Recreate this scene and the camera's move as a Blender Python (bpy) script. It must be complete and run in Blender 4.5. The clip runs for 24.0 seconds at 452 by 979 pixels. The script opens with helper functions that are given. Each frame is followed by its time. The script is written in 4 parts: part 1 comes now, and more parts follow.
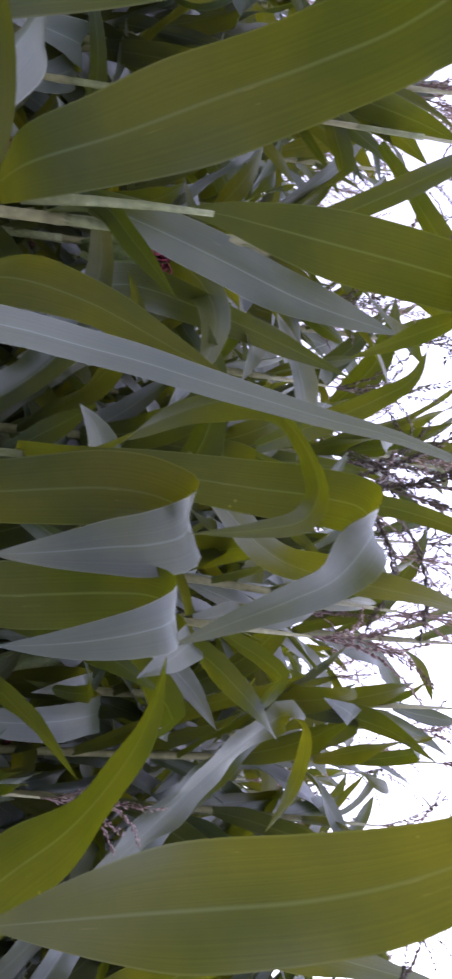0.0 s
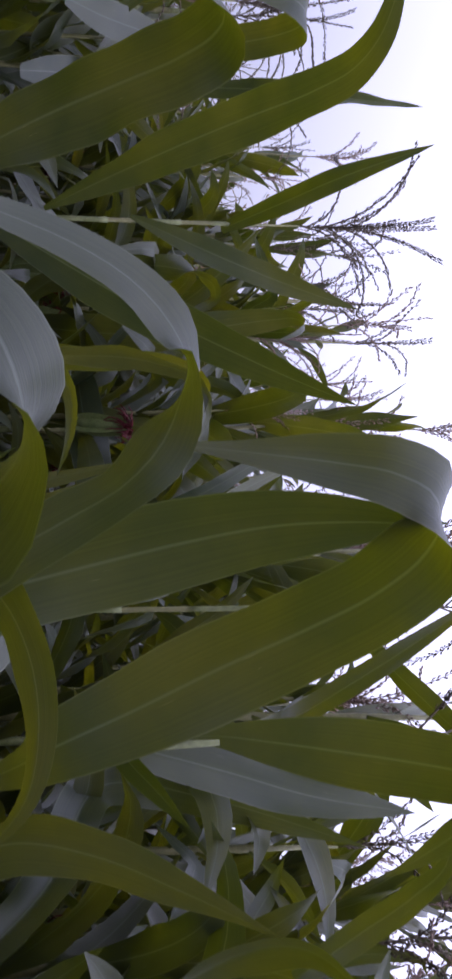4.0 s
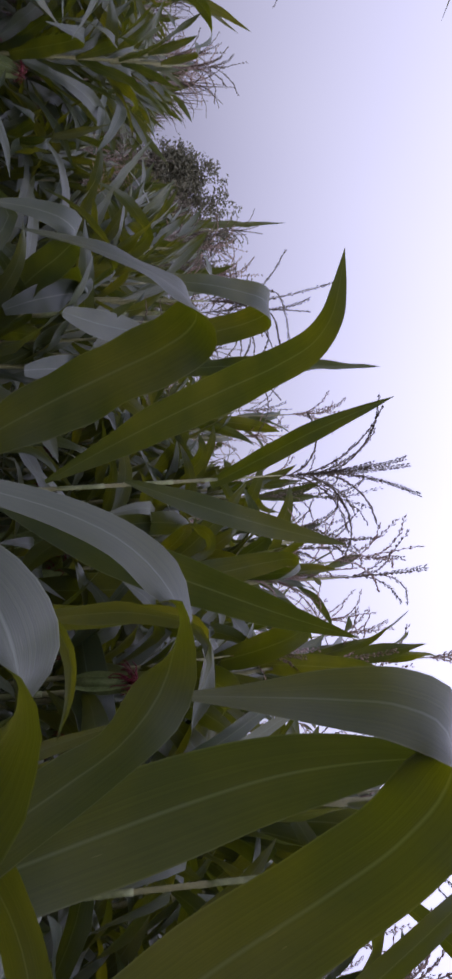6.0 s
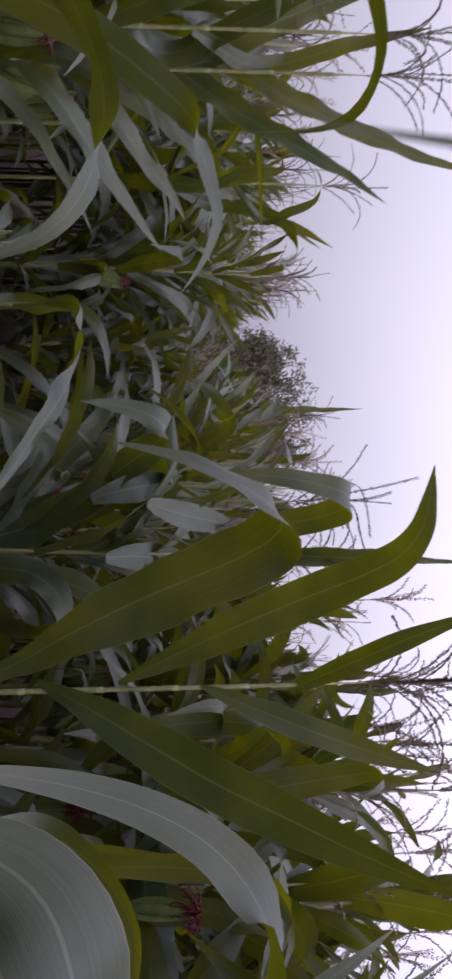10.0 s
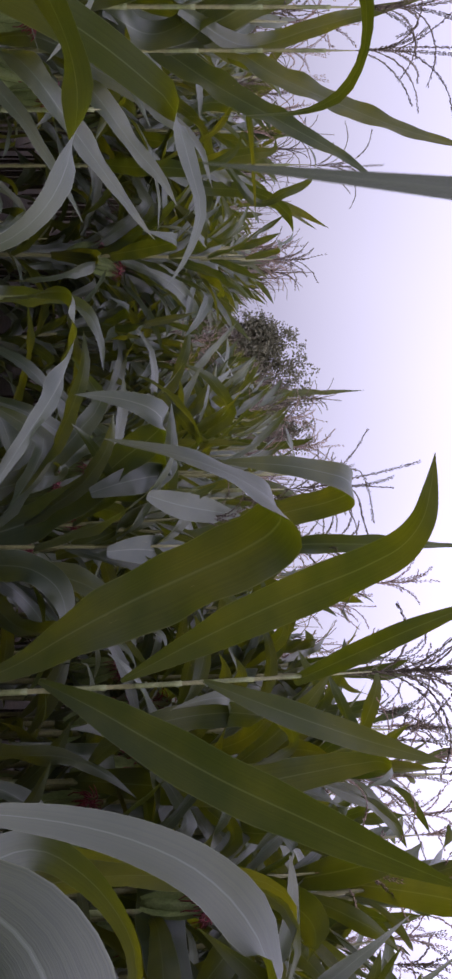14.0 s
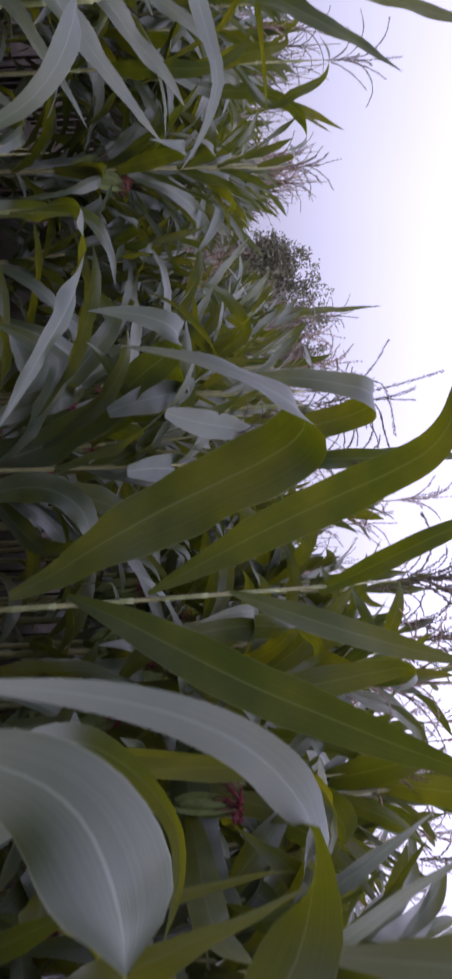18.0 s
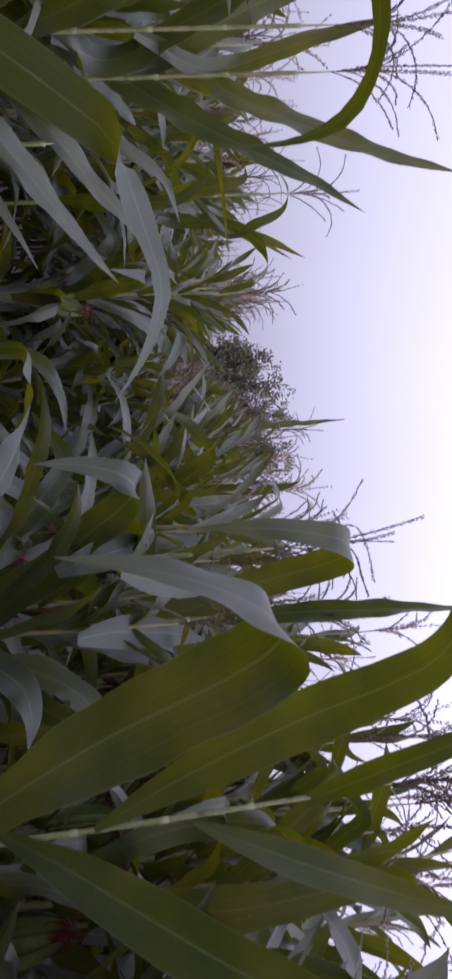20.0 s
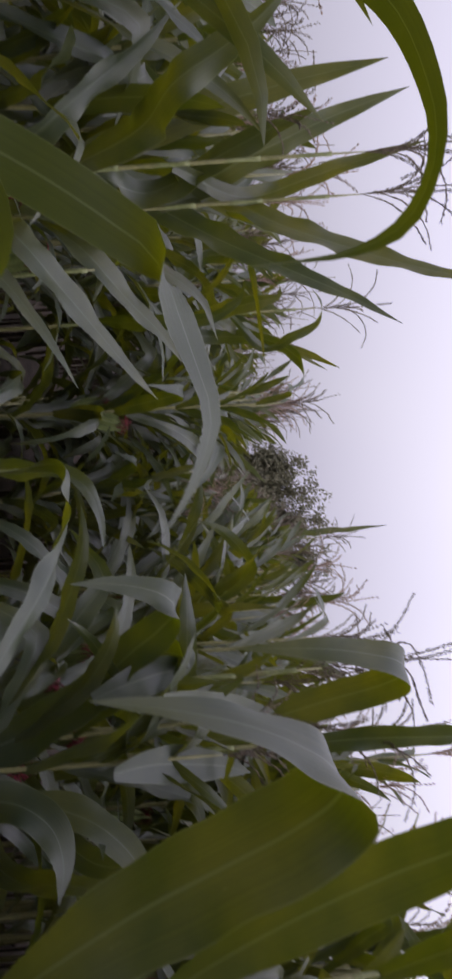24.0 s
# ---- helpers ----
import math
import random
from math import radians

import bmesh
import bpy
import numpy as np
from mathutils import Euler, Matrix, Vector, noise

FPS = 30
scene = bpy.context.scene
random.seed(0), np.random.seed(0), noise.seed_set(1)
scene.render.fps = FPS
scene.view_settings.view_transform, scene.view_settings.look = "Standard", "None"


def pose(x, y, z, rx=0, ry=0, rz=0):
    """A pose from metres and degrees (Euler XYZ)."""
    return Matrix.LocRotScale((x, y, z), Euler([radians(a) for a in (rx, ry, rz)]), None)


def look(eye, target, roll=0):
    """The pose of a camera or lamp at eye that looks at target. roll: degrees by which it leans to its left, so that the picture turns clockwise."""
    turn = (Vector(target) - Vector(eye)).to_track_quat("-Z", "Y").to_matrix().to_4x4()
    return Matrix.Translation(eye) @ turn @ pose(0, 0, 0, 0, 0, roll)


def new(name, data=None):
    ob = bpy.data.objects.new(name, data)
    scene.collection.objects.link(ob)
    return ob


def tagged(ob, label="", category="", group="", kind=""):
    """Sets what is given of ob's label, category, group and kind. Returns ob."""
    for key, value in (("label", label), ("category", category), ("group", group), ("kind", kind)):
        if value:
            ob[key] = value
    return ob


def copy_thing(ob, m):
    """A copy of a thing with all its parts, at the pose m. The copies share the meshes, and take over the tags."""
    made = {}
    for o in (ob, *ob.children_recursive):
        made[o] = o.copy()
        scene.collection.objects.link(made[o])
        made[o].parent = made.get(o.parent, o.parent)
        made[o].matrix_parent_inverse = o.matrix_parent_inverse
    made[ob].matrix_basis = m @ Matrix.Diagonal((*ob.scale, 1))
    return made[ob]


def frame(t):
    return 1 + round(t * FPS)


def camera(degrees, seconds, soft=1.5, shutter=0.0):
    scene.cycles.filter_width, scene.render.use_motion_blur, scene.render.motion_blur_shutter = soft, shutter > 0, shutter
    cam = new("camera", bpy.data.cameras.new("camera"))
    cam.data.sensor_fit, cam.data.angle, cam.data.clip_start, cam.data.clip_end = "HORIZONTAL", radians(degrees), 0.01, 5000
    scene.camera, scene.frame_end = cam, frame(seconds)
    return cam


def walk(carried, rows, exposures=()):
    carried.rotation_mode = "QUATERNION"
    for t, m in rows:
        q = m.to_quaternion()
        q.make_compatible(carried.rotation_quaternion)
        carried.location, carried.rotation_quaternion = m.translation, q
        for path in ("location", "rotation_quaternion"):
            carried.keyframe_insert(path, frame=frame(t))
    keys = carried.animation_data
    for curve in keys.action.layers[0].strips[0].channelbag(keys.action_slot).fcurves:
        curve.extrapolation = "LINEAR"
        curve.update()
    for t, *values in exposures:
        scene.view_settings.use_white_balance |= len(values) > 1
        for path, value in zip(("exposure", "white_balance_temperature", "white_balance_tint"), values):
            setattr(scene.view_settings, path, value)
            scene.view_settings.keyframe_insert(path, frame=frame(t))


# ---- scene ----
# The camera, held upright so that the picture lies on its side, pans from one maize row round to the alley between two rows.
SUN_UP, SUN_TURN, VEIL = 14.0, 105.0, 8.7                  # the low sun behind the cloud: height, bearing; the cloud's brightness
LOW, HIGH = 0.72, 4.2                                     # the sky's brightness at the horizon and overhead
AWAY, TOWARD = 0.70, 1.18                                 # and away from the veiled sun and toward it
BARE = 1.2                                                # plants nearer than this are built one by one
OPEN = 2.1                                                # behind the camera, plants nearer than this are left out to admit skylight
EXPOSURES = [(0, 0.52, 6050, 11), (1.0, -0.08, 6050, 12), (2.0, -0.13, 5950, 14), (2.5, -0.16, 6050, 13), (4.5, -0.18, 6200, 10), (5.5, -0.43, 6300, 10), (7.0, -0.54, 6500, 11), (8.0, -0.5, 6800, 8), (9.0, -0.42, 6950, 6), (10.0, -0.26, 6950, 7), (10.6, 0.1, 6500, 9), (11.0, 0.38, 6450, 10), (11.5, 0.33, 6450, 11), (13.5, -0.14, 6650, 12), (15.0, -0.12, 6600, 12), (16.0, 0.0, 6650, 12), (17.0, 0.0, 6400, 13), (18.0, 0.08, 6350, 13), (20.5, -0.3, 6550, 10), (22.0, -0.34, 7200, 5), (24, -0.28, 7150, 5)]

cam = camera(35.0, 24.0, soft=2.9, shutter=0.5)
PATH = [
    (0, (0.177, -0.072, 1.672), (1.953, 0.819, 1.897), 95.7),
    (0.5, (0.175, -0.081, 1.687), (1.942, 0.802, 2.002), 95.4),
    (1, (0.174, -0.079, 1.688), (1.943, 0.799, 2.005), 95.2),
    (1.5, (0.158, -0.068, 1.687), (1.911, 0.845, 1.989), 95.2),
    (2, (0.143, -0.045, 1.685), (1.837, 0.989, 1.929), 94.8),
    (2.5, (0.148, -0.077, 1.644), (1.440, 1.424, 1.924), 91.4),
    (4.5, (0.106, -0.008, 1.629), (0.976, 1.776, 1.877), 89.9),
    (5, (0.120, -0.036, 1.635), (0.722, 1.856, 1.875), 88.5),
    (5.5, (0.110, -0.039, 1.637), (0.573, 1.888, 1.906), 87.7),
    (6, (0.107, -0.032, 1.637), (0.480, 1.916, 1.895), 87.8),
    (6.5, (0.104, -0.030, 1.638), (0.431, 1.923, 1.919), 88.0),
    (7, (0.093, -0.028, 1.636), (0.376, 1.933, 1.908), 88.4),
    (7.5, (0.073, -0.024, 1.631), (0.270, 1.952, 1.868), 89.2),
    (8, (0.054, -0.030, 1.621), (0.160, 1.957, 1.817), 90.2),
    (8.5, (0.042, -0.037, 1.622), (0.063, 1.955, 1.803), 90.1),
    (9, (0.040, -0.023, 1.622), (-0.041, 1.971, 1.751), 90.1),
    (9.5, (0.038, -0.024, 1.623), (-0.065, 1.968, 1.758), 89.8),
    (10, (0.044, 0.007, 1.624), (-0.046, 2.004, 1.686), 90.9),
    (10.5, (0.038, 0.055, 1.618), (-0.015, 2.052, 1.527), 90.7),
    (11, (-0.011, 0.078, 1.609), (-0.233, 2.065, 1.553), 92.0),
    (11.5, (-0.009, 0.077, 1.618), (-0.244, 2.064, 1.622), 91.1),
    (13.5, (0.025, 0.049, 1.633), (-0.018, 2.048, 1.703), 89.9),
    (14, (0.027, 0.027, 1.636), (-0.018, 2.026, 1.686), 89.2),
    (14.5, (0.033, 0.017, 1.636), (-0.008, 2.015, 1.697), 88.9),
    (15, (0.046, 0.006, 1.630), (0.045, 2.006, 1.680), 89.5),
    (15.5, (0.045, -0.004, 1.627), (0.133, 1.994, 1.642), 90.6),
    (16, (0.048, -0.013, 1.629), (0.131, 1.985, 1.661), 89.6),
    (16.5, (0.055, -0.016, 1.633), (0.200, 1.978, 1.686), 89.7),
    (17, (0.062, -0.008, 1.632), (0.279, 1.980, 1.679), 89.7),
    (17.5, (0.078, 0.008, 1.631), (0.362, 1.987, 1.662), 89.2),
    (18, (0.057, 0.046, 1.625), (0.212, 2.040, 1.624), 87.5),
    (18.5, (0.024, 0.081, 1.634), (0.110, 2.079, 1.660), 87.7),
    (20.5, (-0.117, 0.258, 1.642), (-0.350, 2.241, 1.763), 87.0),
    (21, (-0.125, 0.259, 1.640), (-0.481, 2.223, 1.755), 88.1),
    (21.5, (-0.126, 0.256, 1.635), (-0.461, 2.225, 1.731), 88.7),
    (22, (-0.105, 0.267, 1.638), (-0.410, 2.242, 1.719), 89.1),
    (22.5, (-0.097, 0.274, 1.636), (-0.383, 2.253, 1.692), 89.7),
    (23, (-0.091, 0.276, 1.643), (-0.378, 2.255, 1.714), 88.8),
    (23.5, (-0.090, 0.279, 1.645), (-0.397, 2.253, 1.721), 88.2),
    (24, (-0.124, 0.300, 1.634), (-0.527, 2.259, 1.654), 85.9),
]
walk(cam, [(t, look(eye, target, roll)) for t, eye, target, roll in PATH], EXPOSURES)

# ---------------------------------------------------------------- light
world = bpy.data.worlds.new("overcast_evening_sky")
scene.world = world
world.use_nodes = True
wn, wl = world.node_tree.nodes, world.node_tree.links
wn.clear()
sky = wn.new("ShaderNodeTexSky")
sky.sky_type, sky.sun_disc = "NISHITA", False
sky.sun_elevation, sky.sun_rotation = radians(SUN_UP), radians(SUN_TURN)
sky.air_density, sky.dust_density, sky.ozone_density = 1.0, 4.0, 1.5
grey = wn.new("ShaderNodeHueSaturation")
grey.inputs["Saturation"].default_value = 0.25
cloud = wn.new("ShaderNodeTexNoise")
cloud.inputs["Scale"].default_value, cloud.inputs["Detail"].default_value = 1.3, 3.0
tone = wn.new("ShaderNodeValToRGB")
tone.color_ramp.elements[0].position, tone.color_ramp.elements[0].color = 0.3, (0.83, 0.80, 1.18, 1)
tone.color_ramp.elements[1].position, tone.color_ramp.elements[1].color = 0.75, (0.97, 0.94, 1.25, 1)
veil = wn.new("ShaderNodeMix")
veil.data_type = "RGBA"
veil.inputs[0].default_value = 0.84
bg = wn.new("ShaderNodeBackground")
out = wn.new("ShaderNodeOutputWorld")
lift = wn.new("ShaderNodeMix")
lift.data_type, lift.blend_type = "RGBA", "MULTIPLY"
lift.inputs[0].default_value = 1.0
lift.inputs[7].default_value = (VEIL, VEIL, VEIL, 1)
wl.new(sky.outputs[0], grey.inputs["Color"])
wl.new(cloud.outputs[0], tone.inputs[0])
wl.new(tone.outputs[0], lift.inputs[6])
wl.new(grey.outputs[0], veil.inputs[6])
wl.new(lift.outputs[2], veil.inputs[7])
# an overcast sky is brighter overhead than at the horizon, and brighter toward the veiled sun
aim = wn.new("ShaderNodeTexCoord")
parts = wn.new("ShaderNodeSeparateXYZ")
rise = wn.new("ShaderNodeMapRange")
rise.inputs[1].default_value, rise.inputs[2].default_value = 0.0, 1.0
rise.inputs[3].default_value, rise.inputs[4].default_value = LOW, HIGH
swell = wn.new("ShaderNodeVectorMath")
swell.operation = "SCALE"
wl.new(aim.outputs["Generated"], parts.inputs[0])
wl.new(parts.outputs[2], rise.inputs[0])
wl.new(veil.outputs[2], swell.inputs[0])
toward = wn.new("ShaderNodeVectorMath")
toward.operation = "DOT_PRODUCT"
toward.inputs[1].default_value = (math.sin(radians(SUN_TURN)), math.cos(radians(SUN_TURN)), 0)
side = wn.new("ShaderNodeMapRange")
side.inputs[1].default_value, side.inputs[2].default_value = -1.0, 1.0
side.inputs[3].default_value, side.inputs[4].default_value = AWAY, TOWARD
both_ways = wn.new("ShaderNodeMath")
both_ways.operation = "MULTIPLY"
wl.new(aim.outputs["Generated"], toward.inputs[0])
wl.new(toward.outputs["Value"], side.inputs[0])
wl.new(rise.outputs[0], both_ways.inputs[0])
wl.new(side.outputs[0], both_ways.inputs[1])
wl.new(both_ways.outputs[0], swell.inputs["Scale"])
wl.new(swell.outputs[0], bg.inputs[0])
bg.inputs[1].default_value = 0.1
wl.new(bg.outputs[0], out.inputs[0])

sun = new("sun", bpy.data.lights.new("sun", "SUN"))
sun.data.energy, sun.data.angle, sun.data.color = 0.5, radians(40), (1.0, 0.98, 0.97)
a, e = radians(SUN_TURN), radians(SUN_UP + 25)
sun.matrix_world = look(Vector((math.sin(a) * math.cos(e), math.cos(a) * math.cos(e), math.sin(e))) * 50, (0, 0, 0))

# ---------------------------------------------------------------- materials
def nodes_of(name):
    m = bpy.data.materials.new(name)
    m.use_nodes = True
    n, l = m.node_tree.nodes, m.node_tree.links
    return m, n, l, n["Principled BSDF"], n["Material Output"]


def ramp(n, l, source, *stops):
    r = n.new("ShaderNodeValToRGB")
    r.color_ramp.elements[0].position, r.color_ramp.elements[0].color = stops[0][0], (*stops[0][1], 1)
    r.color_ramp.elements[1].position, r.color_ramp.elements[1].color = stops[-1][0], (*stops[-1][1], 1)
    for at, colour in stops[1:-1]:
        r.color_ramp.elements.new(at).color = (*colour, 1)
    l.new(source, r.inputs[0])
    return r.outputs[0]


def mixed(n, l, how, amount, a, b):
    m = n.new("ShaderNodeMix")
    m.data_type, m.blend_type = "RGBA", how
    for k, v in ((0, amount), (6, a), (7, b)):
        if isinstance(v, bpy.types.NodeSocket):
            l.new(v, m.inputs[k])
        else:
            m.inputs[k].default_value = v if k == 0 else (*v, 1)
    return m.outputs[2]


def sum_of(n, l, op, a, b=0.0):
    m = n.new("ShaderNodeMath")
    m.operation = op
    for k, v in enumerate((a, b)):
        if isinstance(v, bpy.types.NodeSocket):
            l.new(v, m.inputs[k])
        else:
            m.inputs[k].default_value = v
    return m.outputs[0]


def leaf_material(name, front, glow, share, rough):
    """A waxy blade: parallel veins along it, a pale midrib, mottling, dry flecks; light shines through it."""
    m, n, l, p, out = nodes_of(name)
    uv = n.new("ShaderNodeUVMap").outputs[0]
    split = n.new("ShaderNodeSeparateXYZ")
    l.new(uv, split.inputs[0])
    stretch = n.new("ShaderNodeMapping")
    stretch.inputs["Scale"].default_value = (84, 0.9, 1)
    l.new(uv, stretch.inputs[0])
    vein = n.new("ShaderNodeTexNoise")
    vein.inputs["Scale"].default_value, vein.inputs["Detail"].default_value = 1.0, 2.0
    l.new(stretch.outputs[0], vein.inputs["Vector"])
    place = n.new("ShaderNodeTexCoord").outputs["Object"]
    mottle = n.new("ShaderNodeTexNoise")
    mottle.inputs["Scale"].default_value, mottle.inputs["Detail"].default_value = 9.0, 4.0
    l.new(place, mottle.inputs["Vector"])
    fleck = n.new("ShaderNodeTexVoronoi")
    fleck.inputs["Scale"].default_value = 60.0
    l.new(place, fleck.inputs["Vector"])
    kind = sum_of(n, l, "FRACT", sum_of(n, l, "ADD", n.new("ShaderNodeObjectInfo").outputs["Random"], n.new("ShaderNodeNewGeometry").outputs["Random Per Island"]))
    veins = ramp(n, l, vein.outputs[0], (0.32, (0.81, 0.83, 0.81)), (0.68, (1.11, 1.10, 1.10)))
    patch = ramp(n, l, mottle.outputs[0], (0.34, (0.68, 0.77, 0.72)), (0.66, (1.20, 1.15, 1.05)))
    age = ramp(n, l, kind, (0.0, (0.64, 0.74, 0.70)), (0.6, (0.98, 1.0, 1.0)), (1.0, (1.16, 1.10, 0.95)))
    body = mixed(n, l, "MULTIPLY", 1.0, mixed(n, l, "MULTIPLY", 1.0, mixed(n, l, "MULTIPLY", 1.0, front, veins), patch), age)
    off = sum_of(n, l, "ABSOLUTE", sum_of(n, l, "SUBTRACT", split.outputs[0], 0.5))
    rib = ramp(n, l, off, (0.004, (0.5, 0.5, 0.5)), (0.026, (0, 0, 0)))
    body = mixed(n, l, "MIX", rib, body, (0.24, 0.28, 0.19))
    rim = ramp(n, l, off, (0.478, (0, 0, 0)), (0.496, (0.45, 0.45, 0.45)))
    body = mixed(n, l, "MIX", rim, body, (0.30, 0.32, 0.18))
    spots = sum_of(n, l, "MULTIPLY", sum_of(n, l, "LESS_THAN", fleck.outputs["Distance"], 0.12), sum_of(n, l, "GREATER_THAN", mottle.outputs[0], 0.68))
    body = mixed(n, l, "MIX", spots, body, (0.26, 0.23, 0.11))
    tear = n.new("ShaderNodeMapping")
    tear.inputs["Scale"].default_value = (34, 26, 1)
    l.new(uv, tear.inputs[0])
    dry = n.new("ShaderNodeTexNoise")
    dry.inputs["Scale"].default_value, dry.inputs["Detail"].default_value = 1.0, 3.0
    l.new(tear.outputs[0], dry.inputs["Vector"])
    worn = sum_of(n, l, "MULTIPLY", ramp(n, l, dry.outputs[0], (0.70, (0, 0, 0)), (0.76, (0.8, 0.8, 0.8))), sum_of(n, l, "GREATER_THAN", mottle.outputs[0], 0.5))
    body = mixed(n, l, "MIX", worn, body, (0.30, 0.27, 0.16))
    l.new(body, p.inputs["Base Color"])
    gloss = ramp(n, l, sum_of(n, l, "FRACT", sum_of(n, l, "MULTIPLY", kind, 7.3)), (0.0, (rough - 0.06,) * 3), (1.0, (rough + 0.12,) * 3))
    l.new(gloss, p.inputs["Roughness"])
    p.inputs["Specular IOR Level"].default_value = 0.6
    p.inputs["Coat Weight"].default_value, p.inputs["Coat Roughness"].default_value, p.inputs["Coat IOR"].default_value = 0.55, 0.40, 1.58
    shine = n.new("ShaderNodeBsdfTranslucent")
    through_it = mixed(n, l, "MULTIPLY", 1.0, mixed(n, l, "MULTIPLY", 1.0, mixed(n, l, "MULTIPLY", 1.0, glow, veins), patch), age)
    l.new(mixed(n, l, "MIX", rib, through_it, (0.165, 0.17, 0.02)), shine.inputs[0])
    both = n.new("ShaderNodeMixShader")
    both.inputs[0].default_value = share
    l.new(p.outputs[0], both.inputs[1])
    l.new(shine.outputs[0], both.inputs[2])
    bump = n.new("ShaderNodeBump")
    bump.inputs["Strength"].default_value, bump.inputs["Distance"].default_value = 0.24, 0.002
    l.new(vein.outputs[0], bump.inputs["Height"])
    l.new(bump.outputs[0], p.inputs["Normal"])
    l.new(both.outputs[0], out.inputs[0])
    return m


def plain_material(name, dark, light, rough, scale, relief=0.3, share=0.0):
    m, n, l, p, out = nodes_of(name)
    place = n.new("ShaderNodeTexCoord").outputs["Object"]
    coarse = n.new("ShaderNodeTexNoise")
    coarse.inputs["Scale"].default_value, coarse.inputs["Detail"].default_value = scale, 5.0
    l.new(place, coarse.inputs["Vector"])
    fine = n.new("ShaderNodeTexNoise")
    fine.inputs["Scale"].default_value, fine.inputs["Detail"].default_value = scale * 9, 3.0
    l.new(place, fine.inputs["Vector"])
    c = ramp(n, l, coarse.outputs[0], (0.3, dark), (0.7, light))
    c = mixed(n, l, "MULTIPLY", 0.5, c, ramp(n, l, fine.outputs[0], (0.3, (0.6, 0.6, 0.6)), (0.7, (1.3, 1.3, 1.3))))
    l.new(c, p.inputs["Base Color"])
    p.inputs["Roughness"].default_value = rough
    bump = n.new("ShaderNodeBump")
    bump.inputs["Strength"].default_value, bump.inputs["Distance"].default_value = relief, 0.01
    l.new(fine.outputs[0], bump.inputs["Height"])
    l.new(bump.outputs[0], p.inputs["Normal"])
    if share:
        t, both = n.new("ShaderNodeBsdfTranslucent"), n.new("ShaderNodeMixShader")
        l.new(c, t.inputs[0])
        both.inputs[0].default_value = share
        l.new(p.outputs[0], both.inputs[1])
        l.new(t.outputs[0], both.inputs[2])
        l.new(both.outputs[0], out.inputs[0])
    return m


LEAF = leaf_material("maize_blade", (0.062, 0.076, 0.040), (0.152, 0.152, 0.003), 0.40, 0.42)
STALK = plain_material("maize_stalk", (0.15, 0.145, 0.055), (0.27, 0.255, 0.115), 0.5, 14, 0.15)
SHEATH = plain_material("leaf_sheath", (0.16, 0.18, 0.06), (0.27, 0.29, 0.13), 0.5, 18, 0.2, 0.15)
TASSEL = plain_material("tassel_straw", (0.07, 0.052, 0.042), (0.19, 0.145, 0.095), 0.75, 40, 0.3, 0.15)
PINK = plain_material("pinkish_tassel", (0.24, 0.15, 0.125), (0.42, 0.31, 0.25), 0.75, 40, 0.3, 0.15)
SILK = plain_material("red_silk", (0.09, 0.006, 0.012), (0.24, 0.015, 0.03), 0.5, 60, 0.3, 0.2)
HUSK = plain_material("ear_husk", (0.13, 0.17, 0.05), (0.24, 0.28, 0.10), 0.5, 24, 0.3, 0.15)
SOIL = plain_material("field_soil", (0.03, 0.022, 0.015), (0.07, 0.05, 0.035), 0.95, 3, 0.8)
BARK = plain_material("tree_bark", (0.05, 0.04, 0.03), (0.11, 0.09, 0.07), 0.9, 6, 0.6)
CROWN = plain_material("tree_foliage", (0.085, 0.088, 0.055), (0.20, 0.185, 0.11), 0.7, 3, 0.3, 0.15)


# ---------------------------------------------------------------- shapes
def joined(name, blocks):
    """A mesh from blocks of (vertices, faces, uv by vertex or None)."""
    verts, faces, uvs, base = [], [], [], 0
    for v, f, uv in blocks:
        verts.append(np.asarray(v, float))
        faces += [[i + base for i in face] for face in f]
        uvs.append(np.zeros((len(v), 2)) if uv is None else np.asarray(uv, float))
        base += len(v)
    mesh = bpy.data.meshes.new(name)
    v = np.concatenate(verts)
    mesh.from_pydata(v.tolist(), [], faces)
    loop = np.empty(len(mesh.loops), np.int32)
    mesh.loops.foreach_get("vertex_index", loop)
    layer = mesh.uv_layers.new(name="UVMap")
    layer.data.foreach_set("uv", np.concatenate(uvs)[loop].ravel().astype(np.float32))
    mesh.shade_smooth()
    return mesh


def part(name, mesh, material, parent, label=""):
    ob = new(name, mesh)
    if not mesh.materials:
        mesh.materials.append(material)
    ob.parent = parent
    return tagged(ob, label) if label else ob


